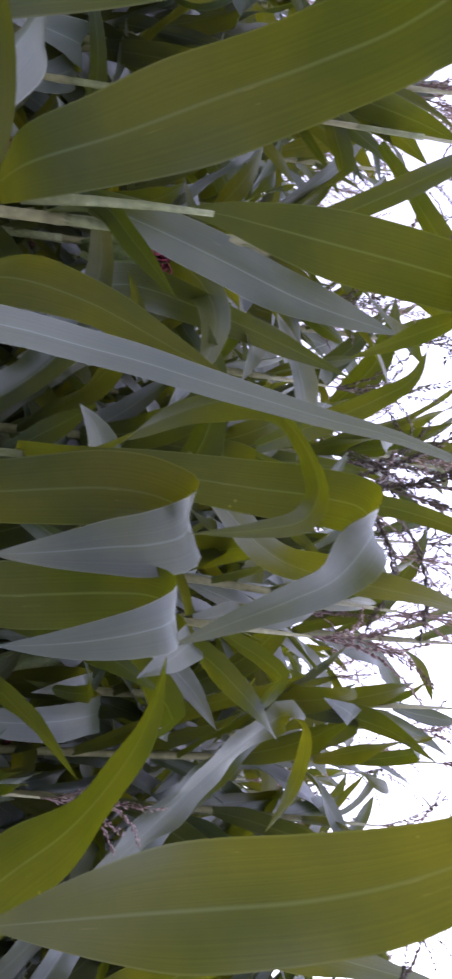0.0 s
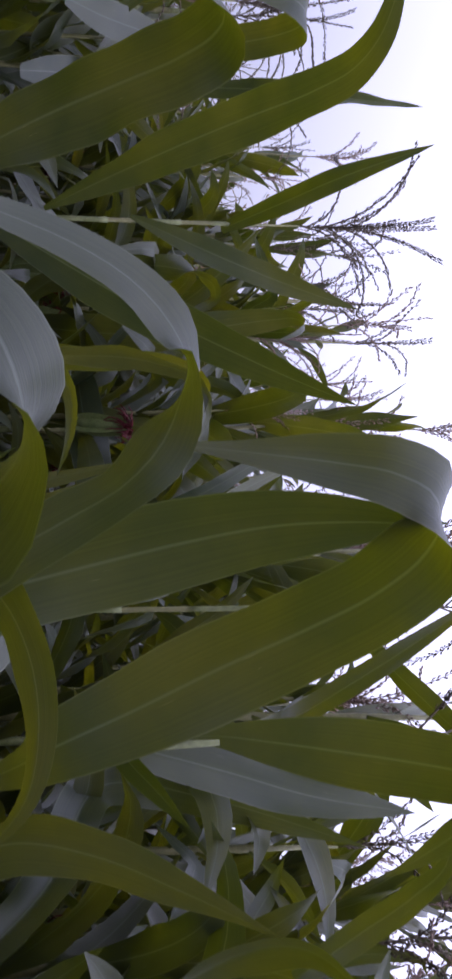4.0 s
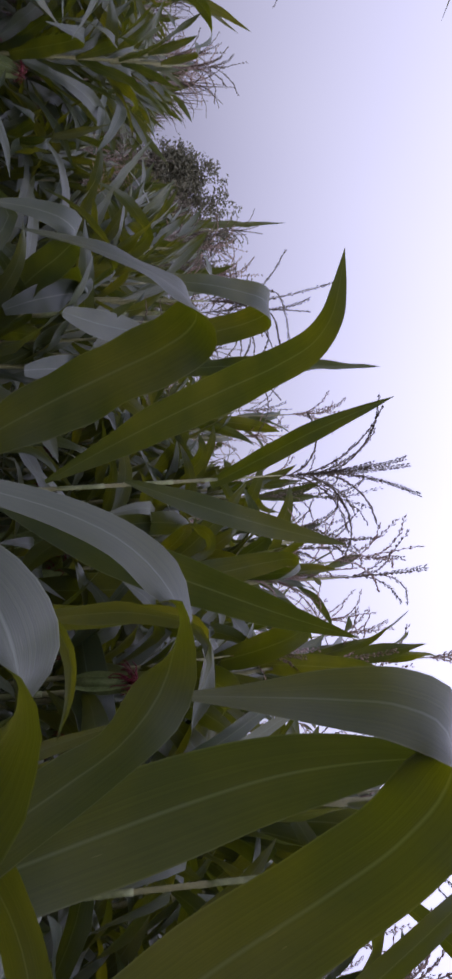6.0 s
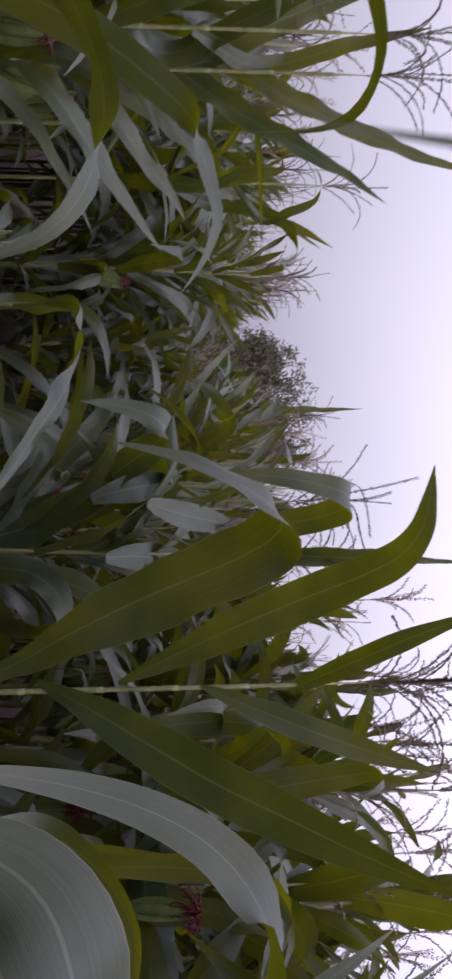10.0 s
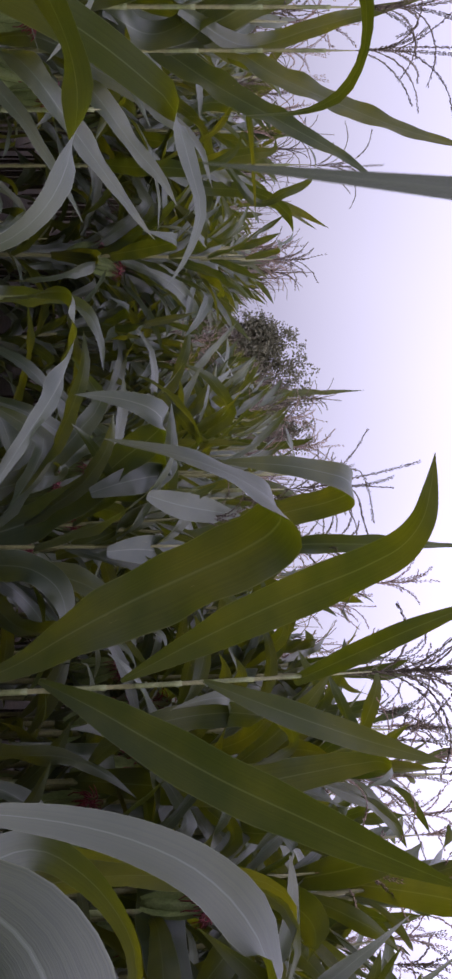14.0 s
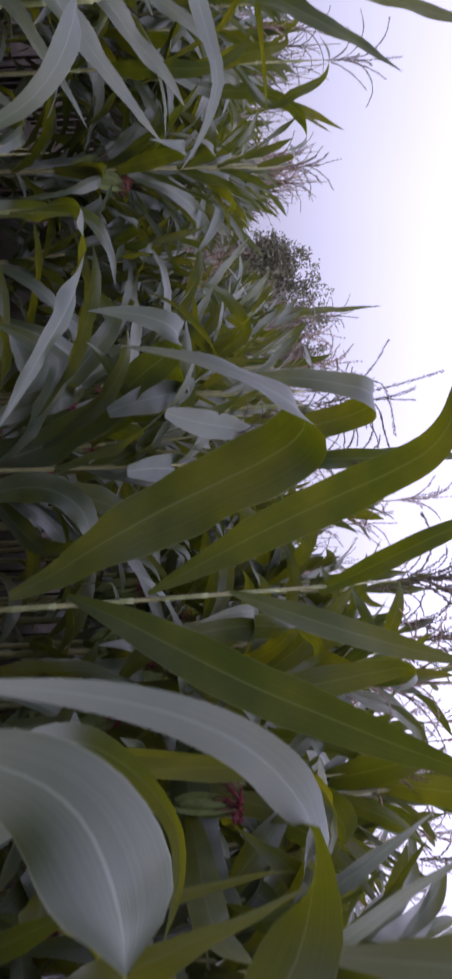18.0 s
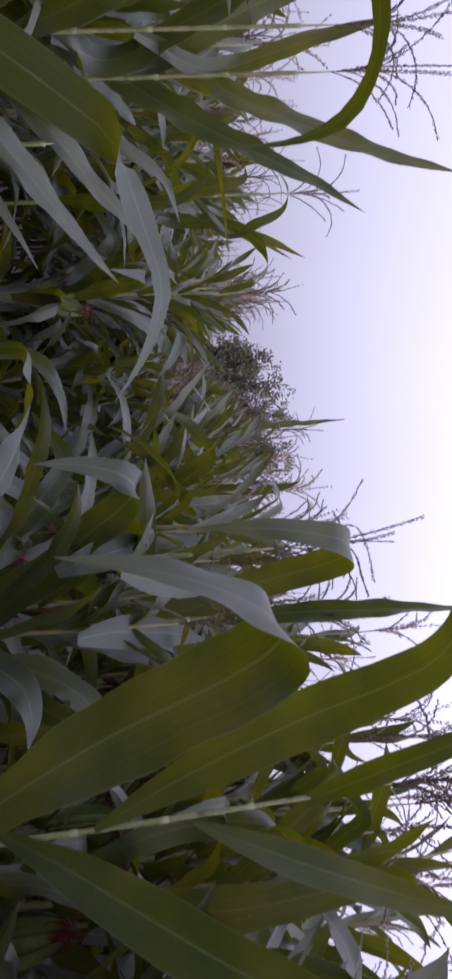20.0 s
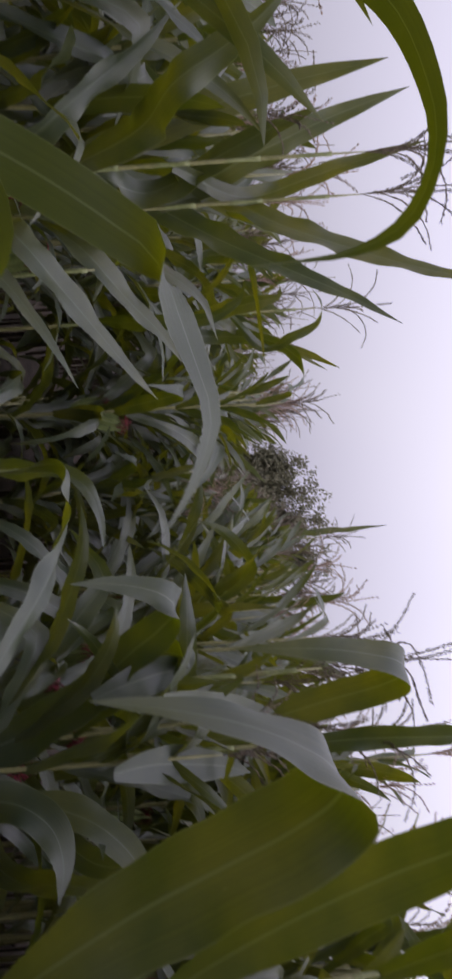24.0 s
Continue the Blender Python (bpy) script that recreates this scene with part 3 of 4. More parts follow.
def sow():
    """Fills the rows: single plants near the alley, joined ones beyond."""
    rng = np.random.RandomState(11)
    kinds = [field_plant(k) for k in range(7)] + [field_plant(k, 0.62) for k in (9, 12, 13, 15)] + [low_plant(k) for k in (1, 2, 3)]
    vigour = [0.95] * 7 + [1.0, 1.02, 1.13, 1.12] + [0.89] * 3
    used, mid, single = set(), [], []
    for i, row in enumerate(ROWS):
        s = -6.0
        while s < 60:
            s += rng.uniform(0.13, 0.19) * (0.62 if row > 1.2 and -1.5 < s < 3.4 else 1)
            x = row * ROW_N[0] + s * ROW_U[0] + rng.uniform(-0.04, 0.04)
            y = row * ROW_N[1] + s * ROW_U[1] + rng.uniform(-0.04, 0.04)
            far, turn, size, k = math.hypot(x, y), rng.uniform(0, 6.28), rng.uniform(0.9, 1.06), rng.randint(12)
            if i == 18 and s < 3.6 or s > 24 and k < 7:
                continue
            gaps = {0: (-0.6, 1.75), 10: (-0.6, 3.6), 11: (-0.6, 1.6), 1: (-1.0, -0.1)}.get(i, (0, 0))
            if far < BARE or gaps[0] < s < gaps[1]:
                if far > 0.42:
                    small = rng.uniform(0.85, 1.0)
                    if -80 < math.degrees(math.atan2(x, y)) < 128:
                        single.append((far, x, y, turn, small, 11 + k % 3))
                        if i == 1 and far > 1.4 and k % 2:
                            single.append((far, x, y + 0.05, turn, 0.74 * small, 7 + k % 4))
                continue
            if far < OPEN and not -80 < math.degrees(math.atan2(x, y)) < 128:
                continue
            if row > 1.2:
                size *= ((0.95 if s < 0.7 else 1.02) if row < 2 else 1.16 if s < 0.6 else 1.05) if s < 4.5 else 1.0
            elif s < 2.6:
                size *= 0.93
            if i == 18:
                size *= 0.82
            if far < 5.5 and -46 < math.degrees(math.atan2(x, y)) < 102:
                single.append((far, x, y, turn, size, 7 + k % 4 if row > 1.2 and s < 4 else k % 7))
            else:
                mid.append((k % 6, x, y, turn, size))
    single.sort()
    mid += [(k % 6, x, y, turn, size) for far, x, y, turn, size, k in single[352:]]
    for far, x, y, turn, size, k in single[:352]:
        m = pose(x, y, 0, rng.uniform(-3, 3), rng.uniform(-3, 3), math.degrees(turn))
        if k not in used:
            used.add(k)
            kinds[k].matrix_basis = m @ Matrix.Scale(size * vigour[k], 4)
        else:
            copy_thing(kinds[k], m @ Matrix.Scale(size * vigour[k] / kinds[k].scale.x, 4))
    for k, ob in enumerate(kinds):
        if k not in used:
            for o in (*ob.children_recursive, ob):
                bpy.data.objects.remove(o)
    for i in range(1500):
        far, bearing = 9 + 60 * rng.rand() ** 1.6, radians(rng.uniform(-60, 100))
        x, y = far * math.sin(bearing), far * math.cos(bearing)
        if not min(ROWS) < x * ROW_N[0] + y * ROW_N[1] < max(ROWS):
            mid.append((rng.randint(6), x, y, rng.uniform(0, 6.28), rng.uniform(0.9, 1.05)))
    made = [far_blocks(100 + k, True) for k in range(6)] + [far_blocks(120 + k, False) for k in range(6)]
    mid = [(k + 6 if math.hypot(x, y) > 6.6 else k, x, y, turn, size) for k, x, y, turn, size in mid]
    tagged(part("maize_field", stack("maize_field", [a for a, b in made], mid), LEAF, None), "dense green maize field running into the distance", "maize field", kind="stuff")
    tagged(part("maize_tassels", stack("maize_tassels", [b for a, b in made], mid), TASSEL, None), "straw-coloured tassels over the far maize", "maize field", kind="stuff")


# ---------------------------------------------------------------- the far trees
def tree(x, y, height, crown_w, seed, label):
    rng = np.random.RandomState(seed)
    base = tagged(new("tree"), label, "tree", "trees beyond the field")
    base.location = (x, y, 0)
    trunk = [(0, 0, 0), (0.1, 0.1, height * 0.2), (0.0, 0.2, height * 0.45), (0.15, 0.1, height * 0.75), (0.2, 0.0, height * 0.92)]
    part("trunk", joined("trunk", [tube_block(trunk, np.array([0.36, 0.3, 0.22, 0.12, 0.04]) * height / 9, 9)]), BARK, base)
    tips = []
    for k in range(13):
        az, z0 = k * 2.4 + rng.uniform(-.4, .4), height * rng.uniform(0.25, 0.72)
        L, el = crown_w * rng.uniform(0.45, 1.0) * (1.15 - z0 / height), rng.uniform(0.2, 0.9)
        d = np.array((math.cos(az) * math.cos(el), math.sin(az) * math.cos(el), math.sin(el)))
        start = np.array((0.05, 0.12, z0))
        pts = [start + d * L * q + (0, 0, 0.15 * L * q * q) for q in (0, 0.35, 0.7, 1.0)]
        part("limb", joined("limb", [tube_block(pts, np.array([0.1, 0.07, 0.04, 0.015]) * height / 9, 5)]), BARK, base)
        tips += [pts[1], pts[2], pts[3], pts[3]]
    tips += [np.array((0.2, 0, height * q)) for q in (0.7, 0.8, 0.9, 0.97)]
    blocks = []
    for tip in tips:
        for c in range(6):
            o = tip + rng.normal(size=3) * (0.6, 0.6, 0.55)
            for i in range(46):
                q = o + rng.normal(size=3) * 0.24
                a, b = rng.normal(size=3), rng.normal(size=3)
                a, b = a / np.linalg.norm(a) * 0.12, b / np.linalg.norm(b) * 0.085
                blocks.append(([q - a, q + b, q + a, q - b], [[0, 1, 2, 3]], None))
    part("crown", joined("crown", blocks), CROWN, base)


# ---------------------------------------------------------------- the plants beside the camera, blade by blade
maize_m = maize_plant(0.353, 1.238, 1.97, "maize plant with a pale jointed stalk and an open brown tassel", (0.022, 0.273), 0.007, 3, True, 0.29, 11, 1.2, nodes=[0.25, 0.45, 0.65, 0.85, 1.03, 1.2, 1.34, 1.48, 1.62, 1.77])
blade(maize_m, 0.13, (-0.038, 0.003, 1.25, -48), (-0.07, -0.002, 1.321, -46), (-0.111, -0.01, 1.392, -44), (-0.171, -0.015, 1.509, -49), (-0.219, -0.035, 1.615, -51), (-0.255, -0.05, 1.693, -44), (-0.285, -0.067, 1.738, -59), (-0.307, -0.088, 1.75, -44), (-0.331, -0.102, 1.736, -35), (-0.357, -0.115, 1.7, -31), (-0.383, -0.135, 1.647, -26), (-0.404, -0.157, 1.581, -30), (-0.416, -0.172, 1.531, -30), (-0.424, -0.188, 1.488, -30), base=0.12, peak=0.42, keel=10, wave=0.5)
blade(maize_m, 0.08, (-0.014, 0.087, 1.475, -46), (-0.074, 0.077, 1.59, -49), (-0.132, 0.044, 1.703, -53), (-0.184, -0.001, 1.808, -55), (-0.227, -0.054, 1.894, -54), (-0.261, -0.094, 1.941, -62), (-0.301, -0.13, 1.961, -79), (-0.348, -0.163, 1.964, -92), (-0.398, -0.187, 1.964, -100), base=0.12, peak=0.42, keel=10, wave=0.4)
blade(maize_m, 0.086, (-0.008, 0.123, 1.321, -109), (0.028, 0.085, 1.417, -106), (0.073, 0.036, 1.524, -111), (0.122, -0.032, 1.652, -117), (0.154, -0.1, 1.769, -123), (0.18, -0.17, 1.878, -130), (0.194, -0.25, 1.98, -140), base=0.12, peak=0.4, keel=18, wave=0.2)
blade(maize_m, 0.05, (-0.009, 0.095, 1.623, -99), (0.019, 0.066, 1.708, -100), (0.045, 0.041, 1.79, -104), (0.069, 0.021, 1.87, -107), (0.088, -0.002, 1.946, -137), (0.107, -0.021, 2.029, -138), base=0.15, peak=0.4, keel=10, wave=0.3)
blade(maize_m, 0.044, (0.032, 0.243, 1.803, -28), (-0.036, 0.149, 1.899, -28), (-0.098, 0.059, 1.983, -28), (-0.165, 0.001, 2.119, -18))
maize_l = maize_plant(0.154, 2.190, 1.86, "maize plant with a red-silked ear and a stiff top leaf", (0.000, 0.055), 0.0105, 5, True, 0.33, 9, 1)
blade(maize_l, 0.061, (0.006, 0.017, 1.721, -15), (-0.008, -0.021, 1.907, -5), (-0.008, -0.081, 2.119, -54), (-0.003, -0.143, 2.380, -64))
blade(maize_l, 0.085, (-0.011, -0.275, 1.368, -5), (-0.012, -0.207, 1.443, -5), (0.003, -0.141, 1.525, -6), (0.021, -0.09, 1.601, -6), (0.046, -0.054, 1.663, -6), base=0.35, peak=0.4, keel=10, wave=0.5)
blade(maize_l, 0.075, (0.007, -0.131, 1.205, -24), (-0.018, -0.157, 1.272, -21), (-0.053, -0.162, 1.36, -36), (-0.079, -0.176, 1.406, 71), (-0.101, -0.16, 1.457, 115), (-0.136, -0.116, 1.525, 115), (-0.169, -0.079, 1.588, 115), base=0.35, peak=0.4, keel=10, wave=0.5)
blade(maize_l, 0.08, (0.03, -0.25, 1.138, -118), (0.054, -0.276, 1.259, -104), (0.092, -0.315, 1.355, -79), (0.154, -0.344, 1.422, -93), (0.221, -0.372, 1.452, -84), base=0.35, peak=0.4, keel=10, wave=0.5)
blade(maize_l, 0.085, (0.041, -0.296, 0.987, 102), (0.018, -0.31, 1.105, 118), (0.033, -0.339, 1.2, 168), (0.078, -0.36, 1.26, 165), (0.138, -0.384, 1.282, 181), (0.199, -0.395, 1.273, 183), base=0.35, peak=0.4, keel=10, wave=0.5)
blade(maize_l, 0.066, (-0.007, 0.024, 0.865, -66), (0.200, -0.217, 1.139, -87), (0.180, -0.365, 1.315, -98), (0.195, -0.411, 1.406, -90), (0.228, -0.433, 1.446, -95), (0.258, -0.444, 1.460, -93))
blade(maize_l, 0.066, (-0.003, 0.025, 1.065, -80), (0.191, -0.189, 1.318, -101), (0.187, -0.259, 1.460, -89), (0.212, -0.281, 1.514, -86), (0.253, -0.281, 1.524, -106))
maize_b = maize_plant(-0.012, 2.298, 1.88, "maize plant with a sharply folded pale top leaf", (-0.011, 0.021), 0.012, 9, True, 0.34, 8, 1)
blade(maize_b, 0.088, (0, 0.012, 1.42, 33), (0.144, -0.04, 1.569, 54), (0.092, -0.076, 1.76, 83), (0.057, -0.127, 1.888, 80), (0.03, -0.183, 1.993, 81), (0.011, -0.221, 2.034, 76), (-0.009, -0.254, 2.044, 99), (-0.03, -0.281, 2.021, 123), (-0.049, -0.291, 1.958, 124), (-0.067, -0.3, 1.869, 129), (-0.078, -0.3, 1.747, 134), (-0.084, -0.297, 1.643, 135), peak=0.5, keel=8, wave=0.4)
blade(maize_b, 0.122, (-0.019, 0.126, 0.584, 25), (0.058, 0.03, 0.804, 27), (0.122, -0.266, 0.976, 29), (0.071, -0.268, 1.151, 47), (-0.006, -0.291, 1.295, 52), (-0.097, -0.33, 1.413, 50), (-0.144, -0.368, 1.484, 38), (-0.184, -0.38, 1.52, 88), (-0.211, -0.405, 1.499, 133), (-0.233, -0.424, 1.441, 122), (-0.244, -0.444, 1.371, 129), (-0.246, -0.466, 1.303, 132), peak=0.55, keel=8, wave=0.5)
blade(maize_b, 0.075, (0.009, -0.312, 0.992, 21), (-0.03, -0.248, 1.094, 21), (-0.048, -0.234, 1.162, 22), (-0.061, -0.186, 1.209, -32), (-0.077, -0.216, 1.219, -95), (-0.092, -0.193, 1.189, -167), base=0.35, peak=0.4, keel=10, wave=0.5)
blade(maize_b, 0.085, (-0, -0.358, 1.323, 48), (-0.024, -0.344, 1.397, 49), (-0.042, -0.304, 1.47, 49), (-0.053, -0.277, 1.517, -12), (-0.07, -0.299, 1.525, -61), (-0.085, -0.251, 1.492, -103), (-0.084, -0.21, 1.39, -108), base=0.35, peak=0.4, keel=10, wave=0.5)
blade(maize_b, 0.075, (0.009, -0.403, 1.477, -27), (0.035, -0.348, 1.557, -27), (0.053, -0.286, 1.642, -27), (0.068, -0.231, 1.728, -27), base=0.35, peak=0.4, keel=10, wave=0.5)
ear(maize_b, 1, -1.9, seed=9)
tassel_branch(maize_b, (-0.000, -0.180, 1.901), (-0.033, -0.214, 2.043), (-0.054, -0.239, 2.147), (-0.077, -0.263, 2.231))
tassel_branch(maize_b, (-0.015, -0.116, 1.948), (-0.062, -0.112, 2.035), (-0.062, -0.104, 2.094), (-0.005, -0.078, 2.128), (0.093, -0.051, 2.149))
tassel_branch(maize_b, (-0.015, -0.086, 2.068), (0.014, -0.080, 2.093), (0.072, -0.073, 2.109), (0.131, -0.067, 2.125))
maize_j = maize_plant(0.769, 1.996, 1.96, "maize plant with pinkish tassel branches behind the first row", (0.000, 0.000), 0.012, 12, True, 0.34, 10, 1.2, pink=True)
blade(maize_j, 0.08, (-0.011, 0.011, 1.271, 49), (-0.195, -0.172, 1.47, 105), (-0.218, -0.158, 1.604, 120), (-0.225, -0.179, 1.723, 137), (-0.216, -0.208, 1.791, 261), (-0.199, -0.237, 1.828, 295), (-0.174, -0.266, 1.828, 325), (-0.153, -0.28, 1.791, 383), (-0.133, -0.282, 1.731, 386), base=0.35, peak=0.4, keel=10, wave=0.5)
blade(maize_j, 0.095, (0, 0.012, 1.233, -10), (-0.083, -0.248, 1.756, -4), (-0.112, -0.271, 1.874, -3), (-0.139, -0.301, 1.974, -6), (-0.151, -0.331, 2.03, -16), (-0.142, -0.348, 2.045, -33), (-0.126, -0.359, 2.022, -49), (-0.108, -0.366, 1.975, -55), base=0.35, peak=0.4, keel=10, wave=0.5)
blade(maize_j, 0.057, (-0.018, 0.010, 0.873, -64), (-0.115, -0.133, 1.040, -50), (-0.126, -0.156, 1.163, -57), (-0.128, -0.177, 1.268, 27), (-0.100, -0.198, 1.363, 26), (-0.041, -0.218, 1.452, 13))
blade(maize_j, 0.057, (0.004, -0.007, 1.550, 40), (0.076, -0.145, 1.697, 30), (0.071, -0.195, 1.802, 17), (0.097, -0.226, 1.904, 8), (0.156, -0.245, 1.975, -7), (0.231, -0.243, 1.966, -15))
blade(maize_j, 0.1, (0.001, -0.005, 1.436, -4), (0.102, -0.787, 1.724, 154), (0.061, -0.764, 1.812, 154), (0.022, -0.742, 1.887, 153), (-0.009, -0.732, 1.939, 153), (-0.029, -0.72, 1.976, 154), base=0.35, peak=0.4, keel=10, wave=0.5)
maize_q = maize_plant(0.365, 0.134, 1.25, "near maize plant with broad drooping grey-green leaves", (0.000, 0.000), 0.012, 20, False)
blade(maize_q, 0.047, (-0.007, 0.009, 1.173, -135), (-0.007, 0.159, 1.531, -104), (-0.019, 0.176, 1.564, -103), (-0.03, 0.194, 1.596, -103), (-0.043, 0.209, 1.626, -93), (-0.061, 0.229, 1.648, -118), (-0.084, 0.254, 1.66, -57), (-0.094, 0.283, 1.664, -2), (-0.117, 0.287, 1.651, 43), (-0.141, 0.283, 1.629, 36), (-0.161, 0.275, 1.599, 43), (-0.176, 0.264, 1.568, 46), (-0.188, 0.249, 1.539, 48), (-0.198, 0.231, 1.514, 49), (-0.208, 0.209, 1.49, 49), peak=0.34, keel=12, wave=0.4)
blade(maize_q, 0.098, (-0.006, 0.012, 1.108, -140), (-0.044, 0.154, 1.485, -152), (-0.045, 0.162, 1.518, -140), (-0.052, 0.17, 1.543, -114), (-0.059, 0.18, 1.56, -71), (-0.07, 0.19, 1.57, -52), (-0.085, 0.2, 1.573, -32), (-0.101, 0.21, 1.57, -1), (-0.118, 0.22, 1.563, 18), (-0.134, 0.229, 1.552, 30), (-0.148, 0.234, 1.535, 40), (-0.158, 0.233, 1.517, 44), (-0.166, 0.227, 1.497, 47), (-0.179, 0.214, 1.471, 47), peak=0.6, keel=8, wave=0.4)
blade(maize_q, 0.050, (-0.005, 0.014, 1.070, 56), (-0.025, 0.252, 1.368, 57), (-0.048, 0.496, 1.510, 1), (-0.027, 0.474, 1.550, -1), (0.004, 0.452, 1.575, 5), (0.039, 0.440, 1.575, 2), (0.076, 0.429, 1.562, 0))
blade(maize_q, 0.075, (-0.002, 0.017, 0.976, -7), (0.107, 0.288, 1.326, -5), (0.213, 0.565, 1.491, -7), (0.169, 0.545, 1.561, -18), (0.127, 0.525, 1.627, -18), (0.093, 0.516, 1.683, -9))
blade(maize_q, 0.070, (-0.005, 0.023, 0.810, -10), (0.107, 0.317, 1.186, -9), (0.216, 0.618, 1.364, -11), (0.165, 0.588, 1.437, -24), (0.119, 0.568, 1.504, -15))
blade(maize_q, 0.060, (-0.006, 0.021, 0.882, 56), (0.030, 0.343, 1.274, 57), (0.064, 0.673, 1.459, 52), (0.031, 0.621, 1.569, 78), (0.024, 0.589, 1.652, -8), (0.038, 0.568, 1.703, 9), (0.070, 0.556, 1.713, 63), (0.105, 0.545, 1.695, 81))
maize_k = maize_plant(0.663, 0.414, 1.40, "near maize plant with a long leaf bent sharply over", (0.000, 0.000), 0.012, 21, False)
blade(maize_k, 0.068, (-0.102, -0.092, 1.506, -52), (-0.113, -0.084, 1.544, -56), (-0.147, -0.095, 1.576, -77), (-0.168, -0.083, 1.631, -75), (-0.198, -0.073, 1.693, -76), (-0.23, -0.071, 1.75, -77), (-0.26, -0.07, 1.794, -71), (-0.289, -0.068, 1.82, -81), (-0.311, -0.067, 1.826, -25), (-0.331, -0.063, 1.819, 24), (-0.342, -0.057, 1.796, 42), (-0.345, -0.048, 1.758, 32), (-0.347, -0.042, 1.715, 11), (-0.348, -0.036, 1.676, -1), (-0.35, -0.033, 1.64, -1), peak=0.34, base=0.1, keel=8, wave=0.4)
blade(maize_k, 0.068, (-0.004, 0.011, 1.297, -34), (-0.213, -0.014, 1.517, -42), (-0.224, -0.009, 1.559, -45), (-0.238, -0.005, 1.612, -47), (-0.256, -0.006, 1.67, -49), (-0.276, -0.015, 1.731, -54), (-0.292, -0.034, 1.787, -57), (-0.3, -0.048, 1.82, -57), (-0.307, -0.058, 1.835, -56), peak=0.62, base=0.08, keel=10, wave=0.4)
blade(maize_k, 0.050, (-0.009, 0.002, 1.276, -33), (-0.288, -0.079, 1.535, -29), (-0.284, -0.119, 1.566, -26), (-0.267, -0.145, 1.579, -10), (-0.245, -0.168, 1.583, -12), (-0.220, -0.185, 1.578, -18), (-0.184, -0.198, 1.550, -30))
maize_p = maize_plant(0.628, 0.374, 1.91, "maize plant with a leaf folded over near its dark tassel", (0.084, 0.109), 0.009, 30, True, 0.34, 10, 1.3)
blade(maize_p, 0.058, (0.007, 0.053, 1.68, 5), (0, 0.047, 1.71, 2), (-0.007, 0.033, 1.753, -3), (-0.019, 0.01, 1.81, -3), (-0.035, -0.017, 1.864, -3), (-0.048, -0.039, 1.9, -9), (-0.054, -0.049, 1.913, -31), (-0.055, -0.06, 1.917, -64), (-0.05, -0.068, 1.913, -47), (-0.041, -0.073, 1.899, -18), (-0.027, -0.077, 1.878, 6), (-0.013, -0.083, 1.854, 6), (0.003, -0.09, 1.823, 6), base=0.06, peak=0.42, keel=8, wave=0.4)
blade(maize_p, 0.050, (0.041, 0.085, 1.598, -81), (0.054, 0.076, 1.655, -71), (0.081, 0.071, 1.729, -66), (0.109, 0.062, 1.810, -66), (0.138, 0.056, 1.928, -59))
blade(maize_p, 0.029, (0.047, 0.073, 1.558, 17), (0.034, 0.077, 1.604, 84), (0.044, 0.044, 1.641, 93), (0.066, 0.002, 1.685, 93))
blade(maize_p, 0.029, (0.079, 0.129, 1.755, -32), (0.121, 0.171, 1.813, 22), (0.080, 0.187, 1.888, 22), (0.034, 0.200, 1.956, 22), (-0.014, 0.227, 2.041, 22))
maize_r = maize_plant(0.844, 0.280, 1.82, "maize plant with looping blades, pale above and olive below", (0.000, 0.000), 0.0065, 31, True, 0.34, 9, 1.2)
blade(maize_r, 0.0145, (-0.166, -0.11, 1.382, -54), (-0.469, -0.199, 1.606, -184), (-0.456, -0.191, 1.624, -184), (-0.443, -0.185, 1.641, -184), (-0.43, -0.18, 1.666, -183), (-0.419, -0.178, 1.691, -182), (-0.409, -0.177, 1.719, -181), (-0.4, -0.178, 1.752, -180), (-0.395, -0.18, 1.784, -176), (-0.391, -0.187, 1.816, -172), (-0.387, -0.2, 1.861, -171), peak=0.6, keel=12, wave=0.3)
blade(maize_r, 0.050, (-0.008, -0.017, 1.377, -60), (-0.182, 0.070, 1.539, -39), (-0.193, 0.046, 1.609, -68), (-0.196, 0.015, 1.668, -76), (-0.196, -0.025, 1.740, -85))
blade(maize_r, 0.072, (0.166, 0.083, 1.376, 75), (0.179, 0.248, 1.527, 82), (0.190, 0.403, 1.588, 68), (0.179, 0.362, 1.758, 29), (0.181, 0.317, 1.874, 30), (0.184, 0.280, 1.961, 30))
blade(maize_r, 0.066, (-0.001, -0.016, 1.449, 2), (-0.07, -0.077, 1.537, 9), (-0.082, -0.075, 1.591, 15), (-0.093, -0.074, 1.645, 4), (-0.103, -0.084, 1.689, -12), (-0.109, -0.096, 1.708, -10), (-0.114, -0.109, 1.713, -35), (-0.119, -0.123, 1.708, -59), (-0.123, -0.134, 1.687, -62), (-0.128, -0.143, 1.648, -67), (-0.134, -0.153, 1.607, -68), (-0.145, -0.164, 1.561, -68), peak=0.5, keel=8, wave=0.4)
